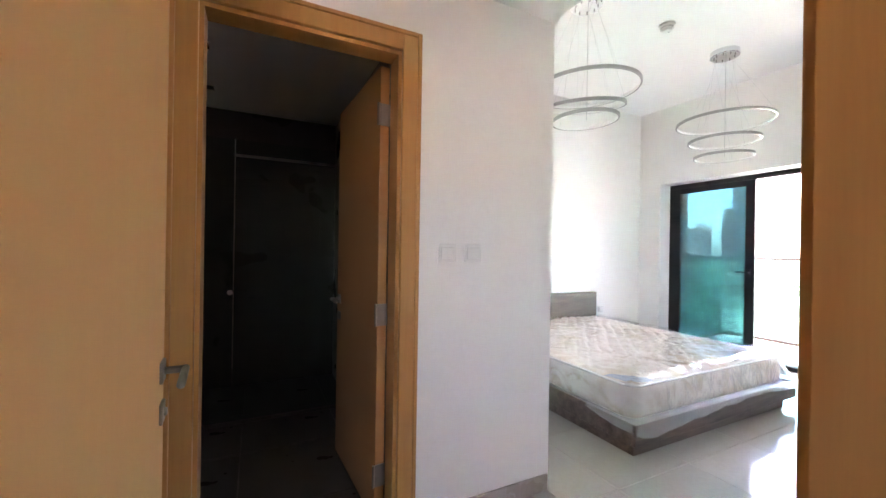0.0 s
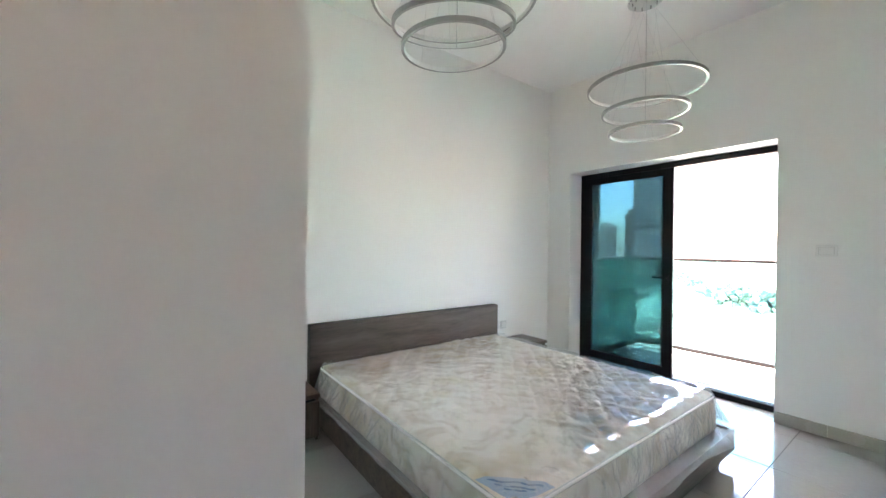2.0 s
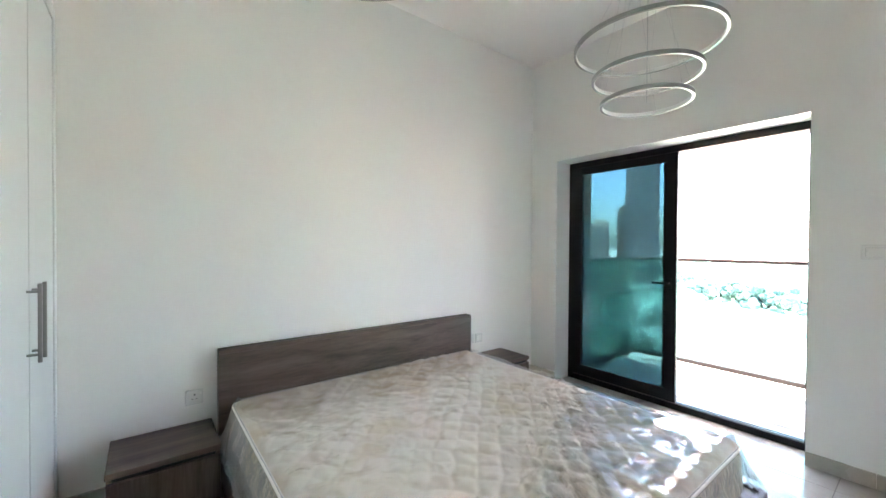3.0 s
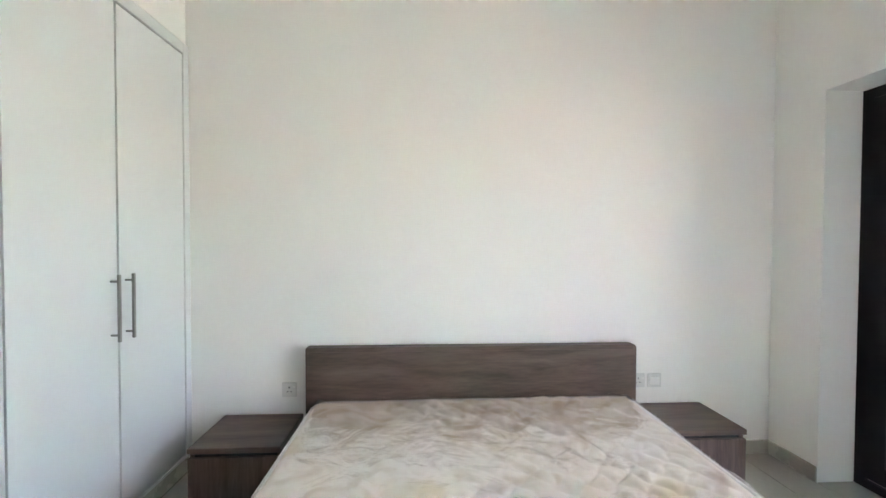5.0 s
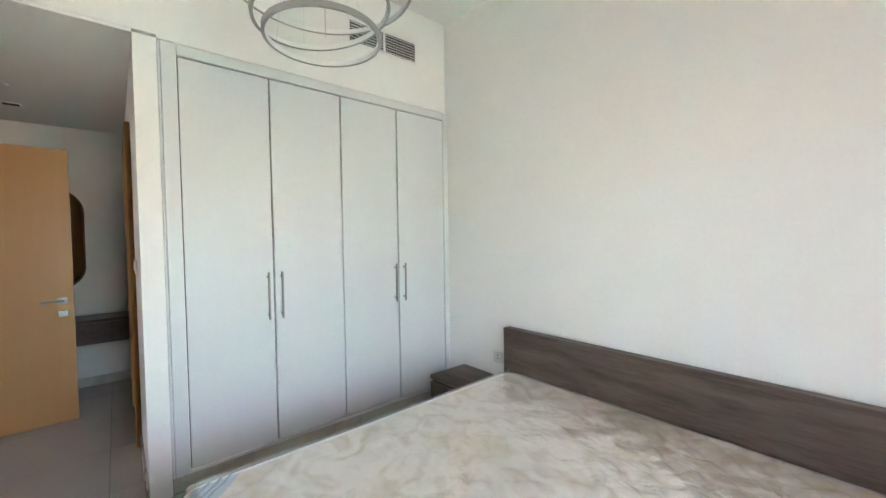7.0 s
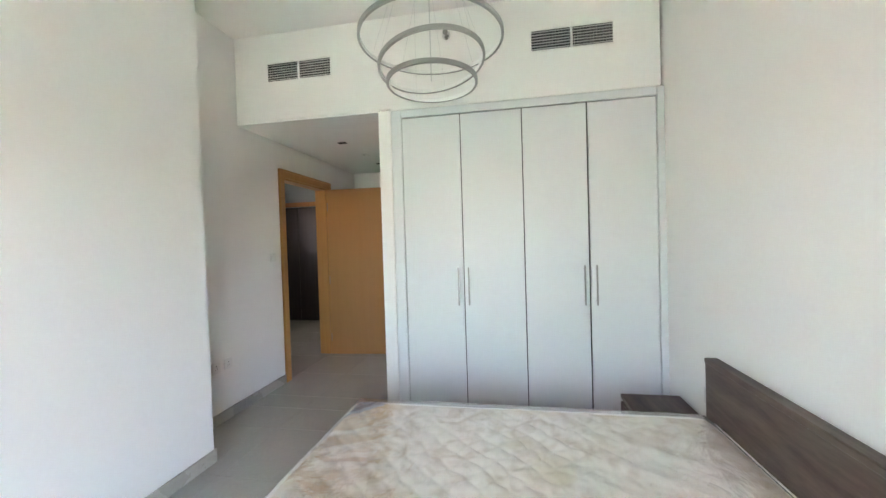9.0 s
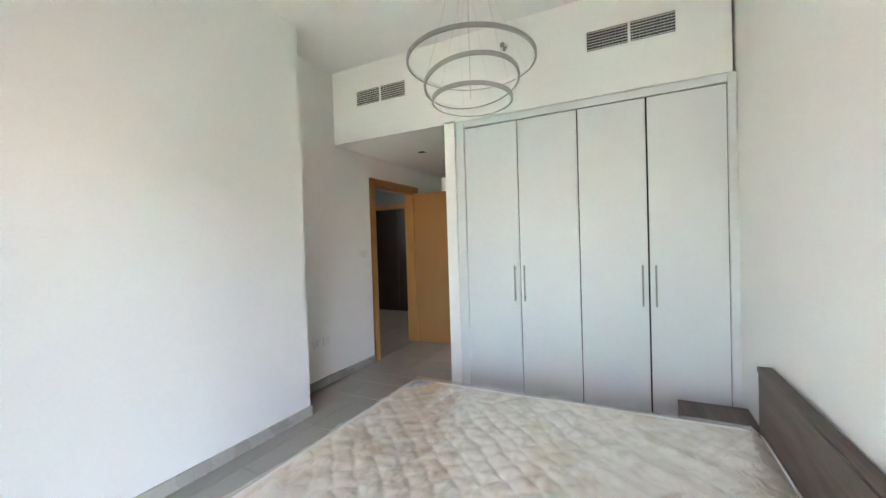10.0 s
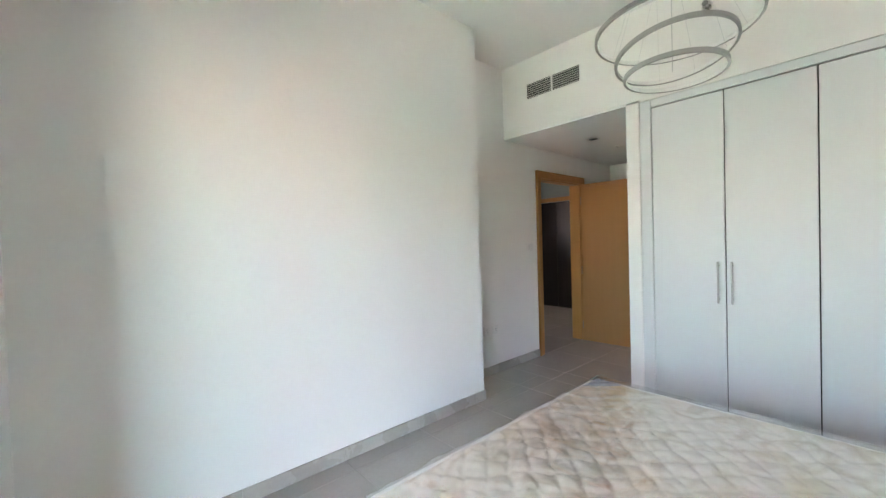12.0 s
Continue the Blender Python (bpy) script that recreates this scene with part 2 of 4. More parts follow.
def mattress_fabric():
    """Cream quilted ticking with faint beige motifs and yellowish stains."""
    m, nt = material("quilted_ticking")
    L = nt.links.new
    out = node(nt, "ShaderNodeOutputMaterial")
    b = node(nt, "ShaderNodeBsdfPrincipled", Roughness=0.72)
    b.inputs["Specular IOR Level"].default_value = 0.3
    b.inputs["Sheen Weight"].default_value = 0.15
    tc = node(nt, "ShaderNodeTexCoord")
    n1 = node(nt, "ShaderNodeTexNoise", Scale=5.5, Detail=2.0, Distortion=1.5)
    n2 = node(nt, "ShaderNodeTexNoise", Scale=2.3, Detail=3.0)
    n3 = node(nt, "ShaderNodeTexNoise", Scale=140.0, Detail=2.0)
    for n in (n1, n2, n3):
        L(tc.outputs["Object"], n.inputs["Vector"])
    r1 = node(nt, "ShaderNodeMapRange", From_Min=0.46, From_Max=0.70)
    L(n1.outputs["Fac"], r1.inputs["Value"])
    m1 = node(nt, "ShaderNodeMix"); m1.data_type = "RGBA"
    m1.inputs["A"].default_value, m1.inputs["B"].default_value = (0.82, 0.74, 0.645, 1), (0.59, 0.465, 0.34, 1)
    L(r1.outputs[0], m1.inputs["Factor"])
    r2 = node(nt, "ShaderNodeMapRange", From_Min=0.58, From_Max=0.68, To_Max=0.8)
    L(n2.outputs["Fac"], r2.inputs["Value"])
    m2 = node(nt, "ShaderNodeMix"); m2.data_type = "RGBA"
    L(m1.outputs["Result"], m2.inputs["A"]), L(r2.outputs[0], m2.inputs["Factor"])
    m2.inputs["B"].default_value = (0.64, 0.51, 0.29, 1)
    L(m2.outputs["Result"], b.inputs["Base Color"])
    n4 = node(nt, "ShaderNodeTexNoise", Scale=16.0, Detail=2.5, Distortion=2.2)
    n5 = node(nt, "ShaderNodeTexNoise", Scale=3.0, Detail=2.0, Distortion=0.6)
    st = node(nt, "ShaderNodeMapping")
    st.inputs["Rotation"].default_value, st.inputs["Scale"].default_value = (0, 0, 0.6), (1.0, 5.0, 1.0)
    L(tc.outputs["Object"], n4.inputs["Vector"]), L(tc.outputs["Object"], st.inputs["Vector"]), L(st.outputs[0], n5.inputs["Vector"])
    b1 = node(nt, "ShaderNodeBump", Strength=0.12, Distance=0.002)
    b2 = node(nt, "ShaderNodeBump", Strength=0.25, Distance=0.010)
    b3 = node(nt, "ShaderNodeBump", Strength=0.3, Distance=0.02)
    L(n3.outputs["Fac"], b1.inputs["Height"]), L(n4.outputs["Fac"], b2.inputs["Height"]), L(n5.outputs["Fac"], b3.inputs["Height"])
    L(b1.outputs[0], b2.inputs["Normal"]), L(b2.outputs[0], b3.inputs["Normal"]), L(b3.outputs[0], b.inputs["Normal"])
    L(b.outputs[0], out.inputs[0])
    return m


M_TICK = mattress_fabric()
M_PIPE = surface("piping_cord", (0.84, 0.83, 0.80), 0.6, vary=0.03, scale=40, bump=0.05)
M_PLATE = surface("grey_wall_plate", (0.64, 0.64, 0.62), 0.4, vary=0.02, bump=0.0)
M_LABEL = surface("blue_label_fabric", (0.36, 0.46, 0.58), 0.5, vary=0.08, scale=30, bump=0.02)
M_INK = surface("label_print", (0.10, 0.20, 0.36), 0.6, vary=0.05)


# ---- mesh helpers ----
def to_mesh(name, bm, mat, smooth=False):
    bmesh.ops.recalc_face_normals(bm, faces=bm.faces)
    me = bpy.data.meshes.new(name)
    bm.to_mesh(me)
    bm.free()
    me.materials.append(mat)
    if smooth:
        for p in me.polygons:
            p.use_smooth = True
    return me


def box_into(bm, x0, y0, z0, x1, y1, z1, bevel=0.0, seg=1):
    r = bmesh.ops.create_cube(bm, size=1.0)
    vs = r["verts"]
    bmesh.ops.scale(bm, vec=(x1 - x0, y1 - y0, z1 - z0), verts=vs)
    bmesh.ops.translate(bm, vec=((x0 + x1) / 2, (y0 + y1) / 2, (z0 + z1) / 2), verts=vs)
    if bevel:
        es = list({e for v in vs for e in v.link_edges})
        bmesh.ops.bevel(bm, geom=es, offset=bevel, segments=seg, affect="EDGES", profile=0.5)


def box(x0, y0, z0, x1, y1, z1, bevel=0.0, seg=1):
    bm = bmesh.new()
    box_into(bm, x0, y0, z0, x1, y1, z1, bevel, seg)
    return bm


def rod_into(bm, a, b, r, n=10, r2=None):
    a, b = Vector(a), Vector(b)
    m = Matrix.Translation((a + b) / 2) @ (b - a).to_track_quat("Z", "Y").to_matrix().to_4x4()
    bmesh.ops.create_cone(bm, cap_ends=True, segments=n, radius1=r, radius2=r if r2 is None else r2, depth=(b - a).length, matrix=m)


def rod(a, b, r, n=10, r2=None):
    bm = bmesh.new()
    rod_into(bm, a, b, r, n, r2)
    return bm


def part(name, bm, mat, parent=None, label="", smooth=False):
    ob = new(name, to_mesh(name, bm, mat, smooth))
    if parent is not None:
        ob.parent = parent
        ob.matrix_parent_inverse = parent.matrix_basis.inverted()
    if label:
        tagged(ob, label)
    return ob


def thing(name, at, label, category, group=""):
    ob = new(name)
    ob.location = at
    ob.empty_display_size = 0.1
    bpy.context.view_layer.update()
    return tagged(ob, label, category, group)


def structure(name, bm, mat, label, category, smooth=False):
    if name.startswith("wall"):
        for v in bm.verts:
            if abs(v.co.z) < 1e-6:
                v.co.z = -0.0038
    ob = new(name, to_mesh(name, bm, mat, smooth))
    return tagged(ob, label, category, kind="structure")


def boxes(*rows):
    bm = bmesh.new()
    for r in rows:
        box_into(bm, *r)
    return bm


# ---- walls, with the openings left free ----
T = WALL_T
structure("wall_north", boxes((1.10, N, 0, E + T, N + T, H)), M_WALL, "plain white painted bedroom wall behind the bed", "wall")
structure("wall_east", boxes((E, S - T, 0, E + 0.30, WIN[0], H), (E, WIN[1], 0, E + 0.30, N, H), (E, WIN[0], WIN[2], E + 0.30, WIN[1], H)),
          M_WALL, "white painted wall with a deep balcony door opening", "wall")
structure("wall_south", boxes((JOG, CS - TE, 0, E, S, H)), M_WALL, "plain white painted wall beside the bed foot", "wall")
DOOR = (0.153, 1.090, 2.11)
structure("wall_entry", boxes((DOOR[1], CS - TE, 0, JOG, CS, H), (HALL_W, CS - TE, 0, DOOR[0], CS, H), (DOOR[0], CS - TE, DOOR[2], DOOR[1], CS, H)),
          M_WALL, "white painted passage wall with the bedroom doorway", "wall")
BDOOR = (0.148, 0.892, 2.10)
structure("wall_bathroom", boxes((BDOOR[1], CN, 0, 1.735, CN + 0.10, HC), (CW, CN, 0, BDOOR[0], CN + 0.10, HC), (BDOOR[0], CN, BDOOR[2], BDOOR[1], CN + 0.10, HC)),
          M_WALL, "white painted passage wall with the bathroom doorway", "wall")
structure("wall_passage_end", boxes((CW - 0.15, CS, 0, CW, BATH_N, HC)), M_WALL, "white painted end wall of the passage", "wall")
structure("bulkhead", boxes((1.10, CN + 0.10, HC + 0.003, W, N - 0.022, H), (CW, CS, HC + 0.02, W, CN + 0.10, H), (1.10, N - 0.022, HC + 0.003, W - 0.11, N, H)),
          M_WALL, "white painted bulkhead above wardrobe and passage", "bulkhead")
structure("ceiling", boxes((W - 0.2, S, H, E, N, H + 0.15), (W - 0.2, CS, H, JOG, S, H + 0.15)), M_CEIL, "smooth white plaster bedroom ceiling", "ceiling")
structure("ceiling_passage", boxes((CW, CS, HC, W, CN, HC + 0.018)), M_CEIL, "lowered white plaster ceiling of the passage", "ceiling")
structure("wall_bathroom_back", boxes((CW, BATH_N, 0, 1.10, BATH_N + 0.1, HC), (1.04, CN + 0.10, 0, 1.10, BATH_N, HC)), M_BTILE, "tiled bathroom wall, its brown darkened for the unlit room", "wall")
structure("ceiling_bathroom", boxes((CW, CN + 0.1, HC, 1.10, BATH_N, HC + 0.1)), M_CEIL, "bathroom ceiling in the dark", "ceiling")
# HW: unseen window, added to bring dim daylight into the hall.
HW = (-0.35, 0.0, 2.15)
# SW: two invented, unseen openings that light passage wall and door leaf.
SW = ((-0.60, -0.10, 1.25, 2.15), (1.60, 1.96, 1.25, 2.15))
HD = (-1.72, -0.66, 2.11)
# Walls and ceiling share the colour that darkens the hall.
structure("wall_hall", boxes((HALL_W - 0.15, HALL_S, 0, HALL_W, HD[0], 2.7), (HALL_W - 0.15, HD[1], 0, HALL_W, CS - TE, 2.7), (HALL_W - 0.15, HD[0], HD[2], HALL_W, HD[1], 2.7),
          (HALL_W - 0.15, HALL_S - 0.15, 0, HALL_E + 0.15, HALL_S, SW[0][2]), (HALL_W - 0.15, HALL_S - 0.15, SW[0][3], HALL_E + 0.15, HALL_S, 2.7), (HALL_W - 0.15, HALL_S - 0.15, SW[0][2], SW[0][0], HALL_S, SW[0][3]), (SW[0][1], HALL_S - 0.15, SW[0][2], SW[1][0], HALL_S, SW[0][3]), (SW[1][1], HALL_S - 0.15, SW[0][2], HALL_E + 0.15, HALL_S, SW[0][3]), (HALL_E, HALL_S, 0, HALL_E + 0.30, HW[0], 2.7), (HALL_E, HW[1], 0, HALL_E + 0.30, S - T, 2.7), (HALL_E, HW[0], HW[2], HALL_E + 0.30, HW[1], 2.7)), M_HALL, "hall walls with dim greenish light put into their colour", "wall")
structure("ceiling_hall", boxes((HALL_W, HALL_S, 2.7, HALL_E, CS - TE, 2.8)), M_HALL, "hall ceiling coloured dark greenish to cut bounced light", "ceiling")
structure("wall_beyond_hall", boxes((HALL_W - 2.2, -1.9, 0, HALL_W - 2.1, 0.1, 2.7), (HALL_W - 2.2, -2.0, 0, HALL_W - 0.15, -1.9, 2.7), (HALL_W - 2.2, 0.1, 0, HALL_W - 0.15, 0.2, 2.7),
          (HALL_W - 2.2, -2.0, 2.7, HALL_W - 0.15, 0.2, 2.8)), M_WALL, "unlit room beyond the hall door", "wall")
FLOOR = structure("floor", boxes((HALL_W - 2.2, HALL_S - 0.15, -0.12, E + 0.30, CN, -0.004), (CW - 0.15, CN, -0.12, E + 0.30, N + T, -0.004), (CW - 0.15, N + T, -0.12, 1.1, BATH_N + 0.1, -0.004)),
                  M_GROUT, "glossy beige porcelain tiled floor", "floor")


# ---- doors ----
def casing(parent, x0, x1, top, y, side, width=0.08):
    """Moulded architrave round an opening in a wall that runs along x; side: which way it faces."""
    d = 0.022 * side
    for name, r in (("casing_upright", (x0 - width, x0 + 0.004, 0, top + width)), ("casing_upright", (x1 - 0.004, x1 + width, 0, top + width)), ("casing_head", (x0 + 0.004, x1 - 0.004, top - 0.004, top + width))):
        a, b = sorted((y, y + d))
        bm = box(r[0], a, r[2], r[1], b, r[3], 0.004, 2)
        part(name, bm, M_CASE, parent)
    e = 0.030 * side
    a, b = sorted((y, y + e))
    part("casing_bead", box(x0 - width, a, 0, x0 - width + 0.018, b, top + width, 0.004, 2), M_CASE, parent)
    part("casing_bead", box(x1 + width - 0.018, a, 0, x1 + width, b, top + width, 0.004, 2), M_CASE, parent)
    part("casing_bead", box(x0 - width + 0.018, a, top + width - 0.018, x1 + width - 0.018, b, top + width, 0.004, 2), M_CASE, parent)


def lining(parent, x0, x1, top, y0, y1):
    part("jamb", box(x0 - 0.002, y0, 0, x0 + 0.018, y1, top), M_CASE, parent)
    part("jamb", box(x1 - 0.018, y0, 0, x1 + 0.002, y1, top), M_CASE, parent)
    part("head_jamb", box(x0 + 0.018, y0, top - 0.018, x1 - 0.018, y1, top + 0.002), M_CASE, parent)


def lever(parent, x, z, side):
    """Lever handle and key plate on the leaf's face at y = side; the lever points to the hinge."""
    s = 1 if side > 0 else -1
    y = side
    bm = box(x - 0.028, min(y, y + s * 0.008), z - 0.026, x + 0.028, max(y, y + s * 0.008), z + 0.026, 0.003, 2)
    part("rose", bm, M_STEEL, parent)
    bm = rod((x, y + s * 0.006, z), (x, y + s * 0.05, z), 0.009, 12)
    rod_into(bm, (x + 0.004, y + s * 0.05, z), (x - 0.12, y + s * 0.05, z - 0.004), 0.009, 12)
    part("lever", bm, M_STEEL, parent, "brushed steel lever", smooth=True)
    bm = box(x - 0.026, min(y, y + s * 0.008), z - 0.125, x + 0.026, max(y, y + s * 0.008), z - 0.075, 0.003, 2)
    rod_into(bm, (x, y + s * 0.006, z - 0.1), (x, y + s * 0.014, z - 0.1), 0.01, 12)
    part("key_plate", bm, M_STEEL, parent)


def door_leaf(name, label, width, height, m, mat=None):
    """A flush leaf along +x from the hinge, y across its thickness."""
    d = thing(name, (0, 0, 0), label, "door")
    leaf = part("leaf", box(0, -0.022, 0.008, width, 0.022, height, 0.0025, 2), mat or M_DOOR, d)
    part("edge_lipping", box(width, -0.0205, 0.012, width + 0.0015, 0.0205, height - 0.004), M_LIP, leaf, "pale grey edge lipping")
    lever(leaf, width - 0.06, 0.945, 0.022)
    lever(leaf, width - 0.06, 0.945, -0.022)
    for z in (0.22, 0.95, height - 0.22):
        bm = box(-0.004, -0.03, z - 0.05, 0.0, 0.022, z + 0.05)
        rod_into(bm, (-0.004, 0.03, z - 0.05), (-0.004, 0.03, z + 0.05), 0.007, 10)
        part("hinge", bm, M_STEEL, leaf)
    d.matrix_basis = m
    return d


frame_1 = structure("door_1", box(DOOR[0], CS - TE, 0.0, DOOR[1], CS, 0.003), M_TILE, "maple veneer door frame of the bedroom entrance", "door frame")
casing(frame_1, DOOR[0], DOOR[1], DOOR[2], CS, 1)
casing(frame_1, DOOR[0], DOOR[1], DOOR[2], CS - TE, -1)
lining(frame_1, DOOR[0], DOOR[1], DOOR[2], CS - TE, CS)
door_leaf("bedroom_door", "open flush maple veneer door with steel lever handle", 0.905, 2.095, pose(0.166, CS + 0.03, 0, 0, 0, 93.8))
frame_2 = structure("door_2", box(BDOOR[0], CN, 0.0, BDOOR[1], CN + 0.10, 0.003), M_TILE, "maple veneer door frame of the dark bathroom", "door frame")
casing(frame_2, BDOOR[0], BDOOR[1], BDOOR[2], CN, -1)
lining(frame_2, BDOOR[0], BDOOR[1], BDOOR[2], CN, CN + 0.10)
door_leaf("bathroom_door", "maple veneer bathroom door standing open into the dark", 0.725, 2.08, pose(BDOOR[1] - 0.035, CN + 0.13, 0, 0, 0, 93.0))
frame_3 = structure("door_3", box(HALL_W - 0.15, HD[0], 0, HALL_W, HD[1], 0.003), M_TILE, "maple door frame with dark brown closed leaves across the hall", "door frame")
for a, b in ((HD[0] - 0.08, HD[0]), (HD[1], HD[1] + 0.08)):
    part("casing_upright", box(HALL_W, a, 0, HALL_W + 0.022, b, HD[2] + 0.08, 0.004, 2), M_CASE, frame_3)
for a, b in ((HD[0] + 0.003, (HD[0] + HD[1]) / 2 - 0.003), ((HD[0] + HD[1]) / 2 + 0.003, HD[1] - 0.003)):
    part("dark_leaf", box(HALL_W - 0.10, a, 0.012, HALL_W - 0.055, b, HD[2] - 0.004, 0.003), M_DDOOR, frame_3, "very dark brown closed door leaf")
part("casing_head", box(HALL_W, HD[0], HD[2], HALL_W + 0.022, HD[1], HD[2] + 0.08, 0.004, 2), M_CASE, frame_3)


# ---- skirting ----
def skirting(name, runs, label, h=0.085, t=0.012, piece=0.6):
    base = None
    for (x0, y0, x1, y1) in runs:
        d = Vector((x1 - x0, y1 - y0, 0))
        n = max(1, math.ceil(d.length / piece - 0.02))
        u = d.normalized()
        nrm = Vector((-u.y, u.x, 0)) * t
        for k in range(n):
            a = Vector((x0, y0, 0)) + u * (k * piece + 0.001)
            b = Vector((x0, y0, 0)) + u * min((k + 1) * piece - 0.001, d.length)
            c = [a, b, b + nrm, a + nrm]
            xs, ys = [v.x for v in c], [v.y for v in c]
            if base is None:
                base = structure(name, box(min(xs), min(ys), 0, max(xs), max(ys), h, 0.0015), M_SKIRT, label, "skirting")
            else:
                part("skirting_tile", box(min(xs), min(ys), 0, max(xs), max(ys), h, 0.0015), M_SKIRT, base)
    return base


skirting("baseboard", [(E, N, W, N), (E, S + 0.012, E, WIN[0]), (E, WIN[1], E, N - 0.012), (2.672, S, E, S), (JOG, CS + 0.012, JOG, S + 0.012), (JOG, S, 2.671, S),
                       (1.165, CS, JOG - 0.012, CS), (CW, CN, CW, CS), (CW, CS, 0.10, CS), (W, CN, 0.99, CN)],
         "beige porcelain skirting tiles along the walls")


# ---- wardrobe ----
def wardrobe():
    w = thing("wardrobe", (W - 0.3, 2.75, 0), "built-in white laminate wardrobe with four closed tall doors", "wardrobe")
    ys = (1.878, 2.348, 2.819, 3.290, 3.761)
    z0, z1 = 0.112, 2.384
    bm = boxes((1.12, CN + 0.102, 0.0, W - 0.035, N - 0.002, HC - 0.002))
    part("carcass", bm, M_DARK, w)
    part("frame_stile", box(W - 0.02, CN + 0.102, 0.09, W, ys[0] - 0.075, HC - 0.002, 0.002), M_LAM, w)
    part("frame_stile", box(W - 0.02, ys[0] - 0.073, 0.09, W + 0.006, ys[0] - 0.002, HC - 0.002, 0.003), M_LAM, w)
    part("frame_stile", box(W - 0.02, ys[4] + 0.002, 0.09, W + 0.006, N - 0.003, HC - 0.002, 0.003), M_LAM, w)
    part("frame_head", box(W - 0.02, ys[0] - 0.001, z1 + 0.008, W + 0.006, ys[4] + 0.001, HC - 0.002, 0.003), M_LAM, w)
    part("plinth", box(W - 0.034, CN + 0.102, 0.0, W - 0.006, N - 0.014, 0.088, 0.002), M_SKIRT, w, "beige tiled wardrobe plinth")
    part("bottom_rail", box(W - 0.02, ys[0] - 0.001, 0.091, W + 0.004, ys[4] + 0.001, z0 - 0.003, 0.002), M_LAM, w)
    for k in range(4):
        a, b = ys[k] + 0.0040, ys[k + 1] - 0.0040
        wide = 0.004 if k == 2 else 0.0
        d = part("door", box(W - 0.018, a, z0, W + 0.001, b - wide, z1, 0.0015, 2), M_LAM, w)
        y = (b - wide - 0.036) if k in (0, 2) else (a + 0.036)
        h = box(W + 0.030, y - 0.006, 0.895, W + 0.042, y + 0.006, 1.190, 0.0025, 2)
        for z in (0.925, 1.16):
            rod_into(h, (W, y, z), (W + 0.034, y, z), 0.005, 10)
        part("handle", h, M_STEEL, d, "brushed steel bar handle")
    return w


wardrobe()


# ---- bed ----
BX0, BX1, BY0, BY1 = 2.385, 4.345, 1.665, 3.745


def bed():
    b = thing("bed_frame", ((BX0 + BX1) / 2, 2.7, 0), "low double bed frame of grey-brown wood-grain laminate", "bed")
    bm = bmesh.new()
    pts = [(2.405, 0.0), (4.372, 0.0)] + [(4.372 - 0.022 + 0.022 * math.cos(a), 0.70 + 0.022 * math.sin(a)) for a in (0, 0.4, 0.8, 1.2, 1.57)] + [(2.405 + 0.008 - 0.008 * math.sin(a), 0.714 + 0.008 * math.cos(a)) for a in (0, 0.8, 1.57)]
    lo = [bm.verts.new((x, 3.747, z)) for x, z in pts]
    hi = [bm.verts.new((x, N - 0.014, z)) for x, z in pts]
    bm.faces.new(lo), bm.faces.new(hi)
    for k in range(len(pts)):
        bm.faces.new((lo[k], lo[(k + 1) % len(pts)], hi[(k + 1) % len(pts)], hi[k]))
    part("headboard", bm, M_BED, b)
    part("headboard_rail", box(2.407, 3.741, 0.694, 4.352, 3.7465, 0.7205, 0.002), M_BED, b)
    part("side_rail", box(BX0, BY0 + 0.026, 0.085, BX0 + 0.025, BY1, 0.215, 0.002), M_BED, b)
    part("side_rail", box(BX1 - 0.025, BY0 + 0.026, 0.085, BX1, BY1, 0.215, 0.002), M_BED, b)
    part("foot_rail", box(BX0, BY0, 0.085, BX1, BY0 + 0.025, 0.215, 0.002), M_BED, b)
    part("plinth", boxes((BX0 + 0.05, BY0 + 0.05, 0, BX1 - 0.09, BY0 + 0.07, 0.086), (BX0 + 0.05, BY0 + 0.07, 0, BX0 + 0.07, BY1, 0.086), (BX1 - 0.11, BY0 + 0.07, 0, BX1 - 0.09, BY1, 0.086)), M_BED, b)
    part("slat_deck", box(BX0 + 0.026, BY0 + 0.026, 0.17, BX1 - 0.026, BY1 - 0.001, 0.20), M_BED, b)
    return b


bed()
MX0, MX1, MY0, MY1, MZ0, MZ1 = 2.462, 4.315, 1.748, 3.738, 0.2015, 0.418


def rounded_rect(u, x0, x1, y0, y1, r):
    """Point and outward direction at share u along a rounded rectangle."""
    w, h = x1 - x0 - 2 * r, y1 - y0 - 2 * r
    arc = math.pi * r / 2
    total = 2 * (w + h) + 4 * arc
    s = (u % 1.0) * total
    for cx, cy, ang, run in ((x0 + r, y0 + r, -90, w), (x1 - r, y0 + r, 0, h), (x1 - r, y1 - r, 90, w), (x0 + r, y1 - r, 180, h)):
        out = Vector((math.cos(radians(ang)), math.sin(radians(ang)), 0))
        along = Vector((-out.y, out.x, 0))
        if s <= run:
            return Vector((cx, cy, 0)) + out * r + along * s, out
        s -= run
        if s <= arc:
            a = radians(ang) + s / r
            o = Vector((math.cos(a), math.sin(a), 0))
            c = Vector((cx, cy, 0)) + along * run
            return c + o * r, o
        s -= arc
    return Vector((x0 + r, y0, 0)), Vector((0, -1, 0))


def ridge(x, y, s):
    return max(0.0, 1 - 4.0 * abs(noise.noise(Vector((x, y, s)))))


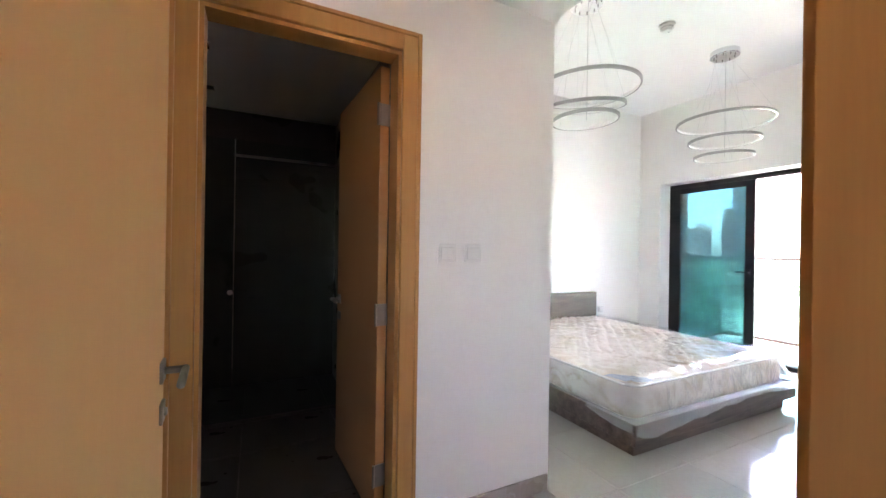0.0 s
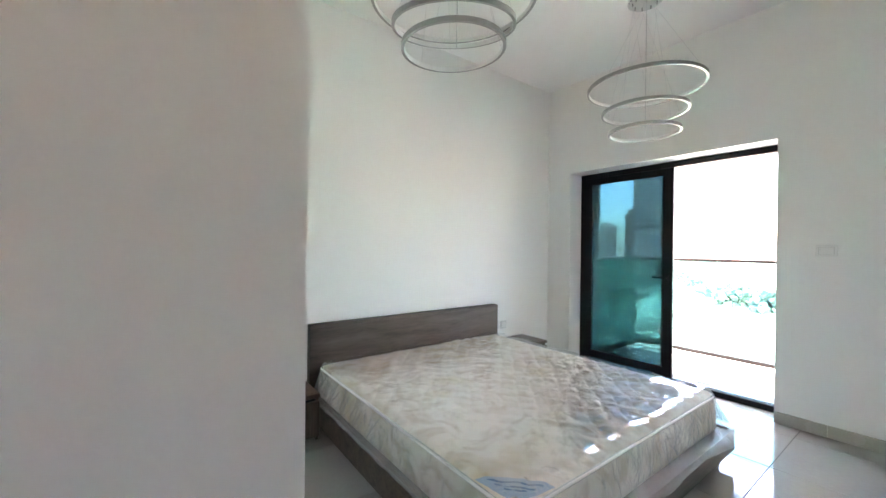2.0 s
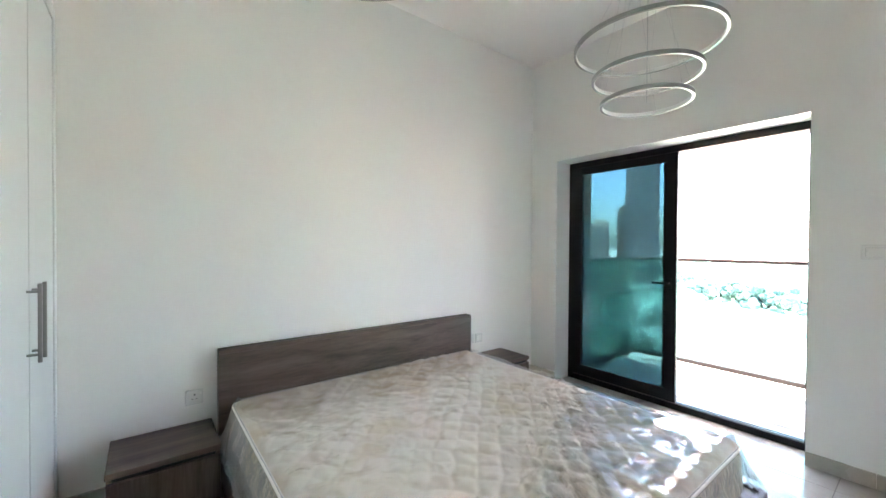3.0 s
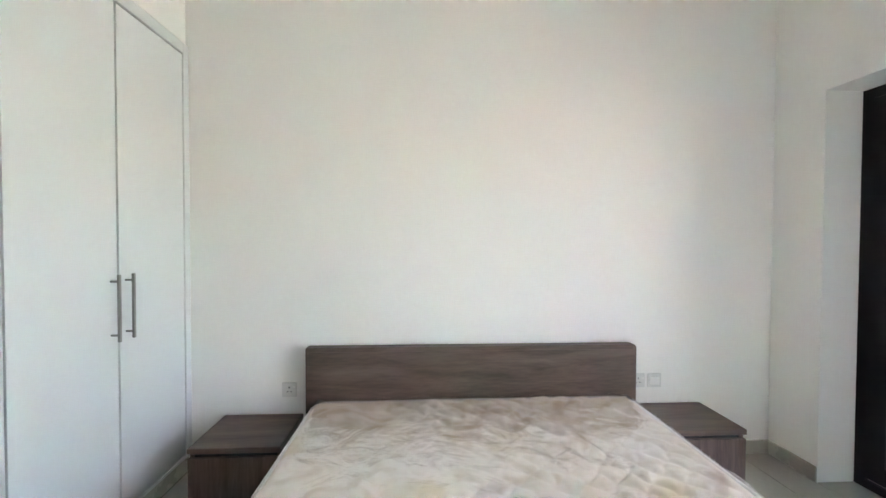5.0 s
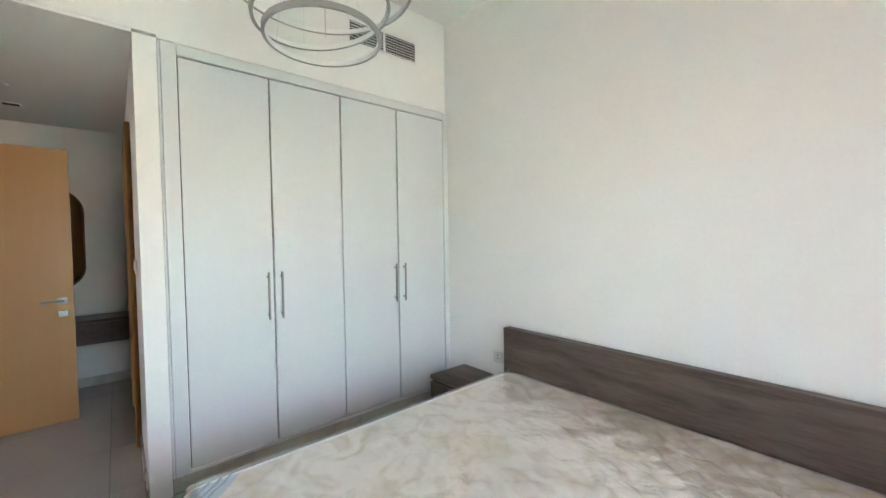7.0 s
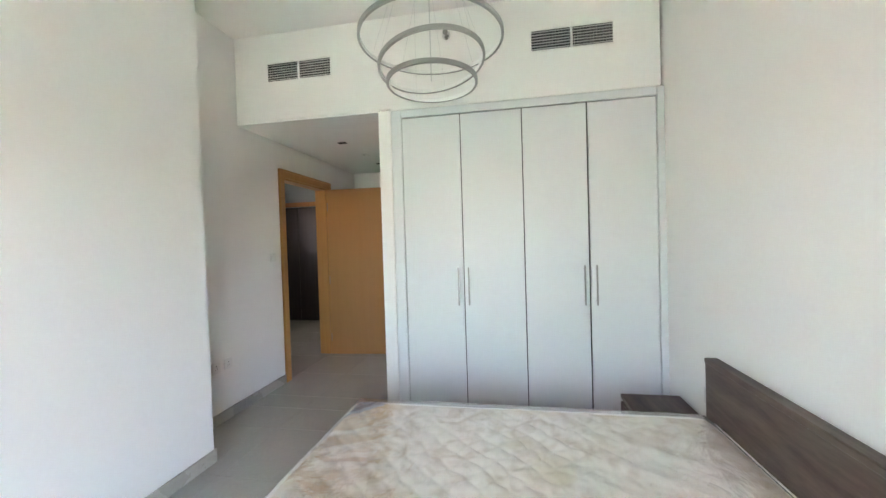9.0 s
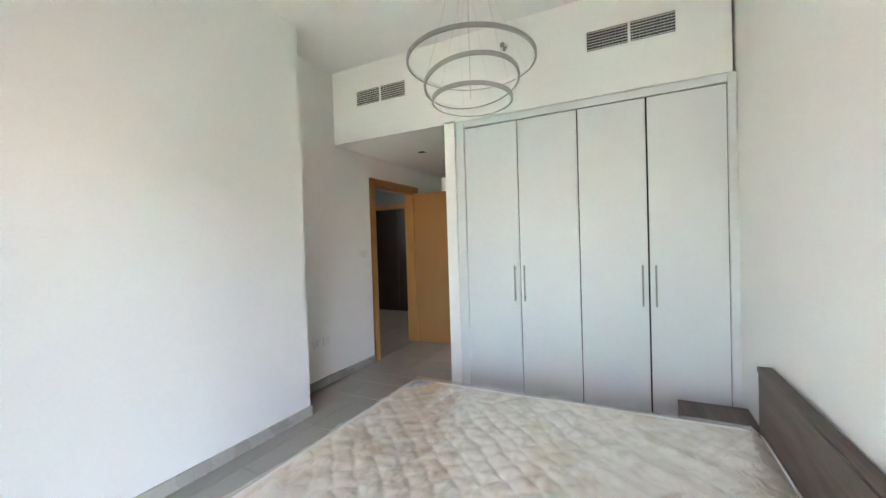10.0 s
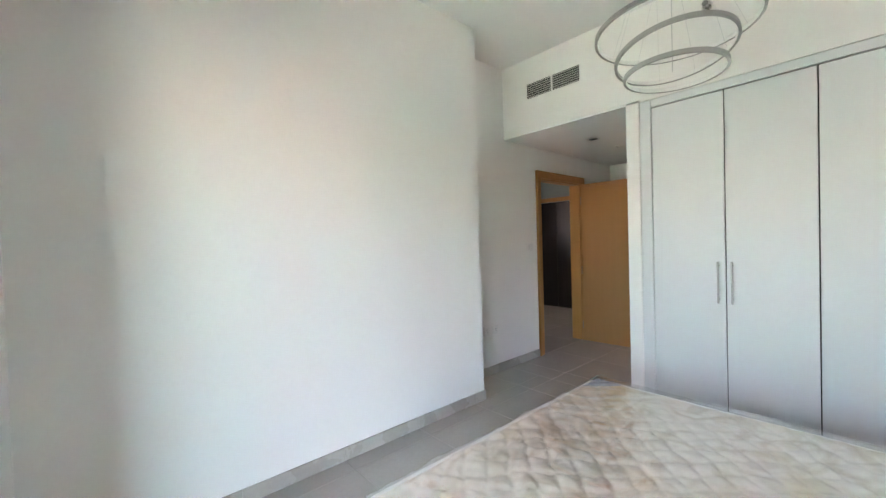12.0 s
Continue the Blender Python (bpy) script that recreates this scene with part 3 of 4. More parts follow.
def quilt(x, y):
    """Height of the diamond-stitched quilting, uneven and puckered, with slack creases."""
    w = 0.030 * noise.noise(Vector((x * 4, y * 4, 2.0))) + 0.020 * noise.noise(Vector((x * 13, y * 13, 5.0)))
    w2 = 0.030 * noise.noise(Vector((x * 4, y * 4, 7.0))) + 0.020 * noise.noise(Vector((x * 13, y * 13, 9.0)))
    a, b = (x + w + y + w2) / 0.132, (x + w - y - w2) / 0.132
    ea, eb = 0.5 - abs(a % 1.0 - 0.5), 0.5 - abs(b % 1.0 - 0.5)
    edge = min(1.0, 2 * min(ea, eb))
    puff = (1 - (1 - edge) ** 2) ** 0.6
    n = noise.noise(Vector((x * 2.3, y * 2.3, 0.3)))
    pucker = noise.noise(Vector((x * 24, y * 24, 1.7)))
    # slack towards the headboard's west end, pulled into long slanting folds
    slack = max(0.0, min(1.0, (y - 2.5) / 0.7)) * max(0.0, min(1.0, (3.9 - x) / 0.9))
    fold = ridge(x * 4.2 - y * 3.0, x * 0.7 + y * 1.1, 9.0)
    foot = max(0.0, min(1.0, (2.45 - y) / 0.5))
    crease = ridge(x * 5.5 + y * 4.0, y * 1.3 - x * 1.6, 3.3)
    calm = max(0.0, min(1.0, (3.7 - x) / 0.8)) * max(0.0, min(1.0, (2.9 - y) / 0.5))
    amp = 0.023 * (0.8 + 0.7 * n) * (1.0 - 0.62 * slack) * (1.0 - 0.5 * calm)
    return amp * puff + 0.0050 * pucker * (1 - 0.5 * slack) + 0.013 * slack * fold + 0.012 * foot * crease + 0.004 * n - 0.004


def mattress():
    m = thing("mattress", ((MX0 + MX1) / 2, (MY0 + MY1) / 2, MZ0), "cream quilted mattress with yellowish stains, on the bed frame", "mattress")
    r = 0.09
    bm = bmesh.new()
    nx, ny = 210, 224
    x0, x1, y0, y1 = MX0 + 0.012, MX1 - 0.012, MY0 + 0.012, MY1 - 0.012
    grid = []
    for j in range(ny + 1):
        row = []
        for i in range(nx + 1):
            u, v = i / nx * 2 - 1, j / ny * 2 - 1
            x, y = x0 + (u + 1) / 2 * (x1 - x0), y0 + (v + 1) / 2 * (y1 - y0)
            dx, dy = max(0, abs(u) * (x1 - x0) / 2 - ((x1 - x0) / 2 - r)), max(0, abs(v) * (y1 - y0) / 2 - ((y1 - y0) / 2 - r))
            if dx > 0 and dy > 0:
                k = max(dx, dy) / math.hypot(dx, dy)
                x -= math.copysign(dx * (1 - k), u)
                y -= math.copysign(dy * (1 - k), v)
            edge = min(x - x0, x1 - x, y - y0, y1 - y)
            lift = min(1.0, max(0.0, edge) / 0.05)
            z = MZ1 - 0.012 + (0.012 + quilt(x, y)) * math.sin(lift * math.pi / 2)
            row.append(bm.verts.new((x, y, z)))
        grid.append(row)
    for j in range(ny):
        for i in range(nx):
            bm.faces.new((grid[j][i], grid[j][i + 1], grid[j + 1][i + 1], grid[j + 1][i]))
    part("quilted_top", bm, M_TICK, m, smooth=True)
    bm = bmesh.new()
    rings, k = [], 220
    for z, o in ((MZ1 - 0.012, -0.012), (MZ1 - 0.03, 0.0), (0.36, 0.008), (0.31, 0.014), (0.26, 0.018), (MZ0 + 0.02, 0.016), (MZ0, 0.0)):
        ring = []
        for i in range(k):
            p, o2 = rounded_rect(i / k, MX0, MX1, MY0, MY1, r)
            p = p + o2 * (o + 0.004 * noise.noise(Vector((p.x * 4, p.y * 4, z * 12))))
            ring.append(bm.verts.new((p.x, p.y, z)))
        rings.append(ring)
    for a, b in zip(rings, rings[1:]):
        for i in range(k):
            bm.faces.new((a[i], a[(i + 1) % k], b[(i + 1) % k], b[i]))
    bm.faces.new(rings[-1])
    part("border", bm, M_TICK, m, smooth=True)
    for z, o, nm in ((MZ1 - 0.014, -0.004, "piping"),):
        bm = bmesh.new()
        rings = []
        for i in range(200):
            p, o2 = rounded_rect(i / 200, MX0, MX1, MY0, MY1, r)
            c = p + o2 * o + Vector((0, 0, z + 0.003 * noise.noise(p * 3)))
            rings.append([bm.verts.new(c + (o2 * math.cos(a) + Vector((0, 0, math.sin(a)))) * 0.0095) for a in (0, 1.05, 2.1, 3.14, 4.2, 5.24)])
        for i in range(200):
            a, b = rings[i], rings[(i + 1) % 200]
            for j in range(6):
                bm.faces.new((a[j], b[j], b[(j + 1) % 6], a[(j + 1) % 6]))
        part(nm, bm, M_PIPE, m, "pale sewn edge piping", smooth=True)
    # sewn corner label
    bm = bmesh.new()
    cols = []
    for i in range(25):
        t = i / 24
        a = radians(180 + 90 * t)
        outer = Vector((MX0 + 0.10 + 0.075 * math.cos(a), MY0 + 0.10 + 0.075 * math.sin(a), 0))
        inner = Vector((MX0 + 0.016 + 0.215 * t, MY0 + 0.231 - 0.215 * t, 0)) + Vector((1, 1, 0)) * 0.010 * math.sin(math.pi * t)
        col = []
        for s in range(7):
            p = outer.lerp(inner, s / 6)
            e = min(1.0, max(0.0, min(p.x - MX0, p.y - MY0) - 0.012) / 0.05)
            col.append(bm.verts.new((p.x, p.y, MZ1 - 0.012 + (0.012 + quilt(p.x, p.y)) * math.sin(e * math.pi / 2) + 0.004)))
        cols.append(col)
    for a, b in zip(cols, cols[1:]):
        for s in range(6):
            bm.faces.new((a[s], a[s + 1], b[s + 1], b[s]))
    lab = part("corner_label", bm, M_LABEL, m, "pale blue printed corner label", smooth=True)
    bm = bmesh.new()
    u, v = Vector((1, -1, 0)).normalized(), Vector((1, 1, 0)).normalized()
    for w, o in ((0.21, 0.108), (0.15, 0.090), (0.08, 0.072)):
        c = Vector((MX0 + o, MY0 + o, 0))
        rows = []
        for k in range(9):
            pair = []
            for d in (-0.005, 0.005):
                q = c + u * w * (k / 8 - 0.5) + v * d
                pair.append(bm.verts.new((q.x, q.y, MZ1 + quilt(q.x, q.y) + 0.006)))
            rows.append(pair)
        for a, b in zip(rows, rows[1:]):
            bm.faces.new((a[0], b[0], b[1], a[1]))
    part("print_bars", bm, M_INK, lab)
    return m


mattress()


def film():
    """Loose clear wrap: over the top, down the sides and flaring out at the foot corners."""
    bm = bmesh.new()
    nx, ny = 120, 128
    x0, x1, y0, y1 = MX0 + 0.004, MX1 - 0.004, MY0 + 0.004, MY1 - 0.012
    r = 0.10
    grid = []

    def wr(x, y, s):
        a = noise.noise(Vector((x * 3.1 + y * 1.7, y * 6.3 - x * 2.0, s)))
        b = noise.noise(Vector((x * 11.0, y * 9.0, s + 3)))
        c = 1 - abs(noise.noise(Vector((x * 5 + y * 3, y * 2.2 - x * 3, s + 7)))) * 2
        return 0.5 * a + 0.25 * b + 0.4 * max(0, c) ** 4

    for j in range(ny + 1):
        row = []
        for i in range(nx + 1):
            u, v = i / nx * 2 - 1, j / ny * 2 - 1
            x, y = x0 + (u + 1) / 2 * (x1 - x0), y0 + (v + 1) / 2 * (y1 - y0)
            dx, dy = max(0, abs(u) * (x1 - x0) / 2 - ((x1 - x0) / 2 - r)), max(0, abs(v) * (y1 - y0) / 2 - ((y1 - y0) / 2 - r))
            if dx > 0 and dy > 0:
                k = max(dx, dy) / math.hypot(dx, dy)
                x -= math.copysign(dx * (1 - k), u)
                y -= math.copysign(dy * (1 - k), v)
            east = max(0.0, min(1.0, (x - 3.0) / 1.2))
            near = min(x - x0, x1 - x, y - y0, y1 - y)
            lift = math.sin(min(1.0, max(0.0, near) / 0.06) * math.pi / 2)
            foot = max(0.0, min(1.0, (2.3 - y) / 0.45))
            z = MZ1 - 0.002 + lift * (0.038 + 0.015 * (0.3 + 1.1 * east + 0.8 * foot) * max(-0.3, wr(x, y, 0.0)))
            row.append(bm.verts.new((x, y, z)))
        grid.append(row)
    for j in range(ny):
        for i in range(nx):
            bm.faces.new((grid[j][i], grid[j][i + 1], grid[j + 1][i + 1], grid[j + 1][i]))
    wrap = thing("plastic_wrap", ((MX0 + MX1) / 2, (MY0 + MY1) / 2, MZ1), "clear crinkled plastic wrap still covering the mattress", "wrapping")
    loop = [grid[0][i] for i in range(nx)] + [grid[j][nx] for j in range(ny)] + [grid[ny][i] for i in range(nx, 0, -1)] + [grid[j][0] for j in range(ny, 0, -1)]
    loop = [v.co.copy() for v in loop]
    top = part("top_sheet", bm, M_FILM, wrap, smooth=True)
    bm = bmesh.new()
    prev = [bm.verts.new(p) for p in loop]
    steps = 12
    for s in range(1, steps + 1):
        f = s / steps
        ring = []
        for p in loop:
            c = Vector((min(max(p.x, MX0 + 0.1), MX1 - 0.1), min(max(p.y, MY0 + 0.1), MY1 - 0.03), p.z))
            o = p - c
            o.z = 0
            if p.y > MY1 - 0.03:
                ring.append(bm.verts.new((p.x, p.y + 0.001, p.z - 0.19 * f)))
                continue
            o.normalize()
            # the loose hem: slanting down, over the rail's top, then hanging past it
            se = max(0.0, 1 - math.hypot(p.x - MX1, p.y - MY0) / 0.5)
            south = max(0.0, -o.y)
            west = max(0.0, -o.x)
            hang = max(south * (0.018 + 0.075 * max(0.0, 1 - (p.x - BX0) / 1.2)), west * 0.095 * max(0.0, 1 - (p.y - BY0) / 0.42))
            hang *= 1 + 0.5 * noise.noise(p * 5)
            reach = min(((BX1 - p.x) if o.x > 0 else (p.x - BX0)) / abs(o.x) if abs(o.x) > 0.2 else 9.0, (p.y - BY0) / -o.y if o.y < -0.2 else 9.0)
            reach = min(reach, 0.13)
            over = 1.0 if hang > 0.012 else -1.0
            fold = noise.noise(Vector((p.x * 9, p.y * 9, 1 + f)))
            if f < 0.5:
                g = f / 0.5
                out, z = 0.012 + 0.55 * reach * g ** 1.3 + 0.010 * g * (1 + fold), p.z + (0.238 - p.z) * g
            elif f < 0.7:
                g = (f - 0.5) / 0.2
                out, z = 0.022 + 0.55 * reach + 0.010 * fold + (0.45 * reach - 0.008) * g, 0.238 - 0.012 * g
            else:
                g = (f - 0.7) / 0.3
                out, z = reach + over * 0.014 + (0.012 * g * (1 + fold) if over > 0 else 0.0), 0.226 - (hang * g if over > 0 else 0.003 * g)
            out += f * f * 0.09 * se
            q = p + o * max(0.0115, out)
            ring.append(bm.verts.new((q.x, q.y, z)))
        n = len(loop)
        for k in range(n):
            bm.faces.new((prev[k], prev[(k + 1) % n], ring[(k + 1) % n], ring[k]))
        prev = ring
    side = part("side_skirt", bm, M_SKIRTF, wrap, smooth=True)
    side.visible_shadow = False


film()


# ---- bedside tables ----
def bedside(x0, x1, y0, top, label):
    y1 = N - 0.014
    b = thing("bedside_table", ((x0 + x1) / 2, (y0 + y1) / 2, 0), label, "bedside table", "bedside tables")
    part("top", box(x0, y0, top - 0.028, x1, y1, top, 0.002), M_BED, b)
    part("side_panel", box(x0 + 0.004, y0 + 0.02, 0, x0 + 0.022, y1, top - 0.029, 0.001), M_BEDV, b)
    part("side_panel", box(x1 - 0.022, y0 + 0.02, 0, x1 - 0.004, y1, top - 0.029, 0.001), M_BEDV, b)
    part("back_panel", box(x0 + 0.022, y1 - 0.01, 0, x1 - 0.022, y1, top - 0.029), M_BEDV, b)
    part("drawer_front", box(x0 + 0.004, y0, 0.03, x1 - 0.004, y0 + 0.019, top - 0.050, 0.0015), M_BEDV, b)
    part("finger_groove", box(x0 + 0.022, y0 + 0.03, 0.02, x1 - 0.022, y0 + 0.04, top - 0.030), M_DARK, b, "dark recessed finger pull")
    return b


bedside(1.925, 2.376, 3.43, 0.318, "grey-brown laminate bedside table between wardrobe and bed")
bedside(4.385, 4.812, 3.445, 0.34, "grey-brown laminate bedside table near the balcony door")


# ---- ring chandeliers ----
def ring_mesh(rad, h=0.023, t=0.014, n=120):
    outer, inner = bmesh.new(), bmesh.new()
    prof_o = [(rad - t, h / 2), (rad, h / 2), (rad, -h / 2), (rad - t, -h / 2)]
    for bm, prof in ((outer, prof_o), (inner, [(rad - t, -h / 2), (rad - t - 0.002, -h / 2 + 0.003), (rad - t - 0.002, h / 2 - 0.003), (rad - t, h / 2)])):
        rings = [[bm.verts.new((p * math.cos(2 * math.pi * i / n), p * math.sin(2 * math.pi * i / n), z)) for p, z in prof] for i in range(n)]
        for i in range(n):
            a, b = rings[i], rings[(i + 1) % n]
            for j in range(len(prof) - 1):
                bm.faces.new((a[j], b[j], b[j + 1], a[j + 1]))
    return outer, inner


def chandelier(x, y, levels, tilt, spin):
    c = thing("ring_chandelier", (x, y, H), "hanging lamp of three silver rings on thin wires, unlit", "chandelier", "ring chandeliers")
    bm = bmesh.new()
    for r, z0, z1 in ((0.12, H - 0.045, H - 0.001), (0.112, H - 0.052, H - 0.045)):
        bmesh.ops.create_cone(bm, cap_ends=True, segments=48, radius1=r, radius2=r, depth=z1 - z0, matrix=Matrix.Translation((x, y, (z0 + z1) / 2)))
    can = part("canopy", bm, M_CHROME, c, "round chrome ceiling canopy")
    for k in range(9):
        a = 2 * math.pi * k / 9
        bm = rod((x + 0.085 * math.cos(a), y + 0.085 * math.sin(a), H - 0.064), (x + 0.085 * math.cos(a), y + 0.085 * math.sin(a), H - 0.051), 0.005, 8)
        part("wire_grip", bm, M_STEEL, can)
    for k, (rad, z) in enumerate(levels):
        tx, ty = tilt[k]
        m = pose(x, y, z, tx, ty)
        outer, inner = ring_mesh(rad)
        bmesh.ops.transform(outer, matrix=m, verts=outer.verts)
        bmesh.ops.transform(inner, matrix=m, verts=inner.verts)
        o = part("ring", outer, M_RING, c, smooth=False)
        part("diffuser", inner, M_DIFF, o, "white light strip inside the ring")
        for q in range(3):
            a = radians(spin + 120 * q + 40 * k)
            p = m @ Vector(((rad - 0.007) * math.cos(a), (rad - 0.007) * math.sin(a), 0.013))
            a2 = a + radians(spin + 20 * k)
            part("wire", rod((x + 0.085 * math.cos(a2), y + 0.085 * math.sin(a2), H - 0.06), p, 0.0006, 5), M_WIRE, c)
    part("power_cord", rod((x + 0.02, y, H - 0.05), (x + 0.02, y, levels[-1][1]), 0.0022, 6), M_WIRE, c)
    return c


chandelier(2.617, 2.318, ((0.397, 2.508), (0.296, 2.378), (0.250, 2.272)), ((0, -1.5), (7.5, -6.5), (0, -2)), 15)
chandelier(4.38, 2.258, ((0.398, 2.518), (0.294, 2.338), (0.246, 2.187)), ((0, 0), (0, 0), (0, 0)), 50)


# ---- ceiling and wall fixtures ----
def grille(y0, y1, label):
    g = thing("air_grille", (W, (y0 + y1) / 2, 2.875), label, "air vent", "supply air grilles")
    z0, z1 = 2.80, 2.945
    x = W
    part("backing", box(x - 0.004, y0 + 0.001, z0 + 0.001, x + 0.001, y1 - 0.001, z1 - 0.001), M_DARK, g)
    mid = (y0 + y1) / 2
    for r in ((y0 - 0.012, z0 - 0.012, y1 + 0.012, z0), (y0 - 0.012, z1, y1 + 0.012, z1 + 0.012), (y0 - 0.012, z0, y0, z1), (y1, z0, y1 + 0.012, z1), (mid - 0.009, z0, mid + 0.009, z1)):
        part("frame", box(x, r[0], r[1], x + 0.006, r[2], r[3], 0.001), M_WALL, g)
    for k in range(7):
        z = z0 + (k + 0.5) * (z1 - z0) / 7
        bm = box(x + 0.001, y0, z - 0.0035, x + 0.005, y1, z + 0.001)
        part("slat", bm, M_GRILLE, g)
    bm = bmesh.new()
    for k in range(1, 26):
        y = y0 + k * (y1 - y0) / 26
        box_into(bm, x + 0.0012, y - 0.0008, z0, x + 0.002, y + 0.0008, z1)
    part("rear_blades", bm, M_GRILLE, g)


grille(0.715, 1.285, "white air grille with dark slots above the passage")
grille(2.905, 3.480, "white air grille with dark slots above the wardrobe")


def sprinkler():
    s = thing("sprinkler", (W, 2.262, 3.0), "small chrome sidewall sprinkler on the bulkhead", "sprinkler")
    part("escutcheon", rod((W, 2.262, 3.0), (W + 0.012, 2.262, 3.0), 0.034, 28, 0.026), M_CHROME, s, smooth=False)
    bm = rod((W + 0.012, 2.262, 3.0), (W + 0.05, 2.262, 3.0), 0.011, 14)
    rod_into(bm, (W + 0.05, 2.262, 3.0), (W + 0.054, 2.262, 3.0), 0.02, 18)
    part("head", bm, M_STEEL, s)


sprinkler()


def smoke_detector(x, y, z, label, flat=False):
    s = thing("smoke_detector", (x, y, z), label, "smoke detector", "smoke detectors")
    if flat:
        part("base", rod((x, y, z - 0.006), (x, y, z), 0.048, 36, 0.052), M_PLASTIC, s)
        part("sensor_head", rod((x, y, z - 0.010), (x, y, z - 0.006), 0.03, 30, 0.036), M_PLASTIC, s)
        return
    part("base", rod((x, y, z - 0.018), (x, y, z), 0.062, 36, 0.064), M_PLASTIC, s)
    part("sensor_head", rod((x, y, z - 0.055), (x, y, z - 0.018), 0.034, 30, 0.05), M_PLASTIC, s)
    part("vent_ring", rod((x, y, z - 0.034), (x, y, z - 0.026), 0.052, 30), M_GRILLE, s)
    part("indicator", rod((x + 0.02, y, z - 0.058), (x + 0.02, y, z - 0.054), 0.004, 8), M_DARK, s)


smoke_detector(3.47, 2.235, H, "white round smoke detector on the bedroom ceiling")
smoke_detector(0.37, 1.03, HC, "flat white round detector on the passage ceiling", True)


def slot_light(x, y, HC=HC):
    s = thing("ceiling_slot", (x, y, HC), "small dark rectangular recessed spot in the ceiling", "recessed light", "recessed ceiling spots")
    part("trim", boxes((x - 0.05, y - 0.055, HC - 0.004, x + 0.05, y - 0.045, HC), (x - 0.05, y + 0.045, HC - 0.004, x + 0.05, y + 0.055, HC), (x - 0.05, y - 0.045, HC - 0.004, x - 0.04, y + 0.045, HC), (x + 0.04, y - 0.045, HC - 0.004, x + 0.05, y + 0.045, HC)), M_PLASTIC, s)
    part("recess", box(x - 0.04, y - 0.045, HC - 0.002, x + 0.04, y + 0.045, HC), M_DARK, s)


slot_light(0.95, 1.01)
slot_light(-0.15, 1.02)
slot_light(0.03, 2.83)
slot_light(0.0, 3.53)


def plate(name, label, category, c, along, w=0.086, h=0.086, rockers=0, socket=False, card=False, rim=None):
    """A wall plate at c, facing the way of along's left side; along: 'x-', 'x+', 'y+' of the wall."""
    rz = {"N": 0, "S": 180, "E": -90, "W": 90}[along]   # wall on which it sits; built facing -y
    p = thing(name, (0, 0, 0), label, category)
    part("plate", box(-w / 2, -0.010, -h / 2, w / 2, 0, h / 2, 0.003, 2), rim or M_PLASTIC, p)
    if rockers:
        for k in range(rockers):
            a = -w * 0.36 + k * (w * 0.72) / rockers
            part("rocker", box(a + 0.0008, -0.014, -h * 0.30, a + w * 0.72 / rockers - 0.0008, -0.0095, h * 0.30, 0.0015), M_PLASTIC, p)
        part("shadow_gap", box(-w * 0.37, -0.0104, -h * 0.315, w * 0.37, -0.0099, h * 0.315), M_GRILLE, p)
    if card:
        part("display", box(-w * 0.22, -0.0125, -0.004, w * 0.22, -0.0095, 0.004), M_GRILLE, p)
    if socket:
        bm = boxes((-0.003, -0.0106, 0.010, 0.003, -0.0098, 0.020), (-0.014, -0.0106, -0.012, -0.006, -0.0098, -0.008), (0.006, -0.0106, -0.012, 0.014, -0.0098, -0.008))
        part("pin_holes", bm, M_DARK, p)
        part("toggle", box(0.024, -0.014, 0.012, 0.034, -0.0095, 0.026, 0.001), M_PLASTIC, p)
    p.matrix_basis = pose(*c, 0, 0, rz)
    return p


plate("light_switch", "white double rocker switch beside the bathroom door", "switch", (1.118, CN, 1.235), "N", rockers=2)
plate("room_switch", "white rocker switch with a small mark beside the wardrobe", "switch", (1.252, CN, 1.235), "N", rockers=1, card=True)
plate("wall_socket", "pale grey three-pin socket between bedside table and headboard", "socket", (2.292, N, 0.457), "N", socket=True, rim=M_PLATE)
plate("wall_socket", "pale grey three-pin socket at the end of the headboard", "socket", (4.420, N, 0.478), "N", socket=True, rim=M_PLATE)
plate("blank_plate", "pale grey double rocker plate above the bedside table", "switch", (4.525, N, 0.478), "N", rockers=2, rim=M_PLATE)
plate("thermostat", "white wall control plate beside the balcony door", "wall control", (E, 1.405, 1.318), "E", w=0.11, h=0.085, rockers=1)
plate("light_switch", "white rocker switch beside the bedroom door", "switch", (1.30, CS, 1.29), "S", rockers=1)
plate("wall_socket", "white socket low on the passage wall", "socket", (1.955, CS, 0.45), "S", socket=True)
plate("wall_socket", "white socket low on the passage wall", "socket", (2.085, CS, 0.45), "S", socket=True)


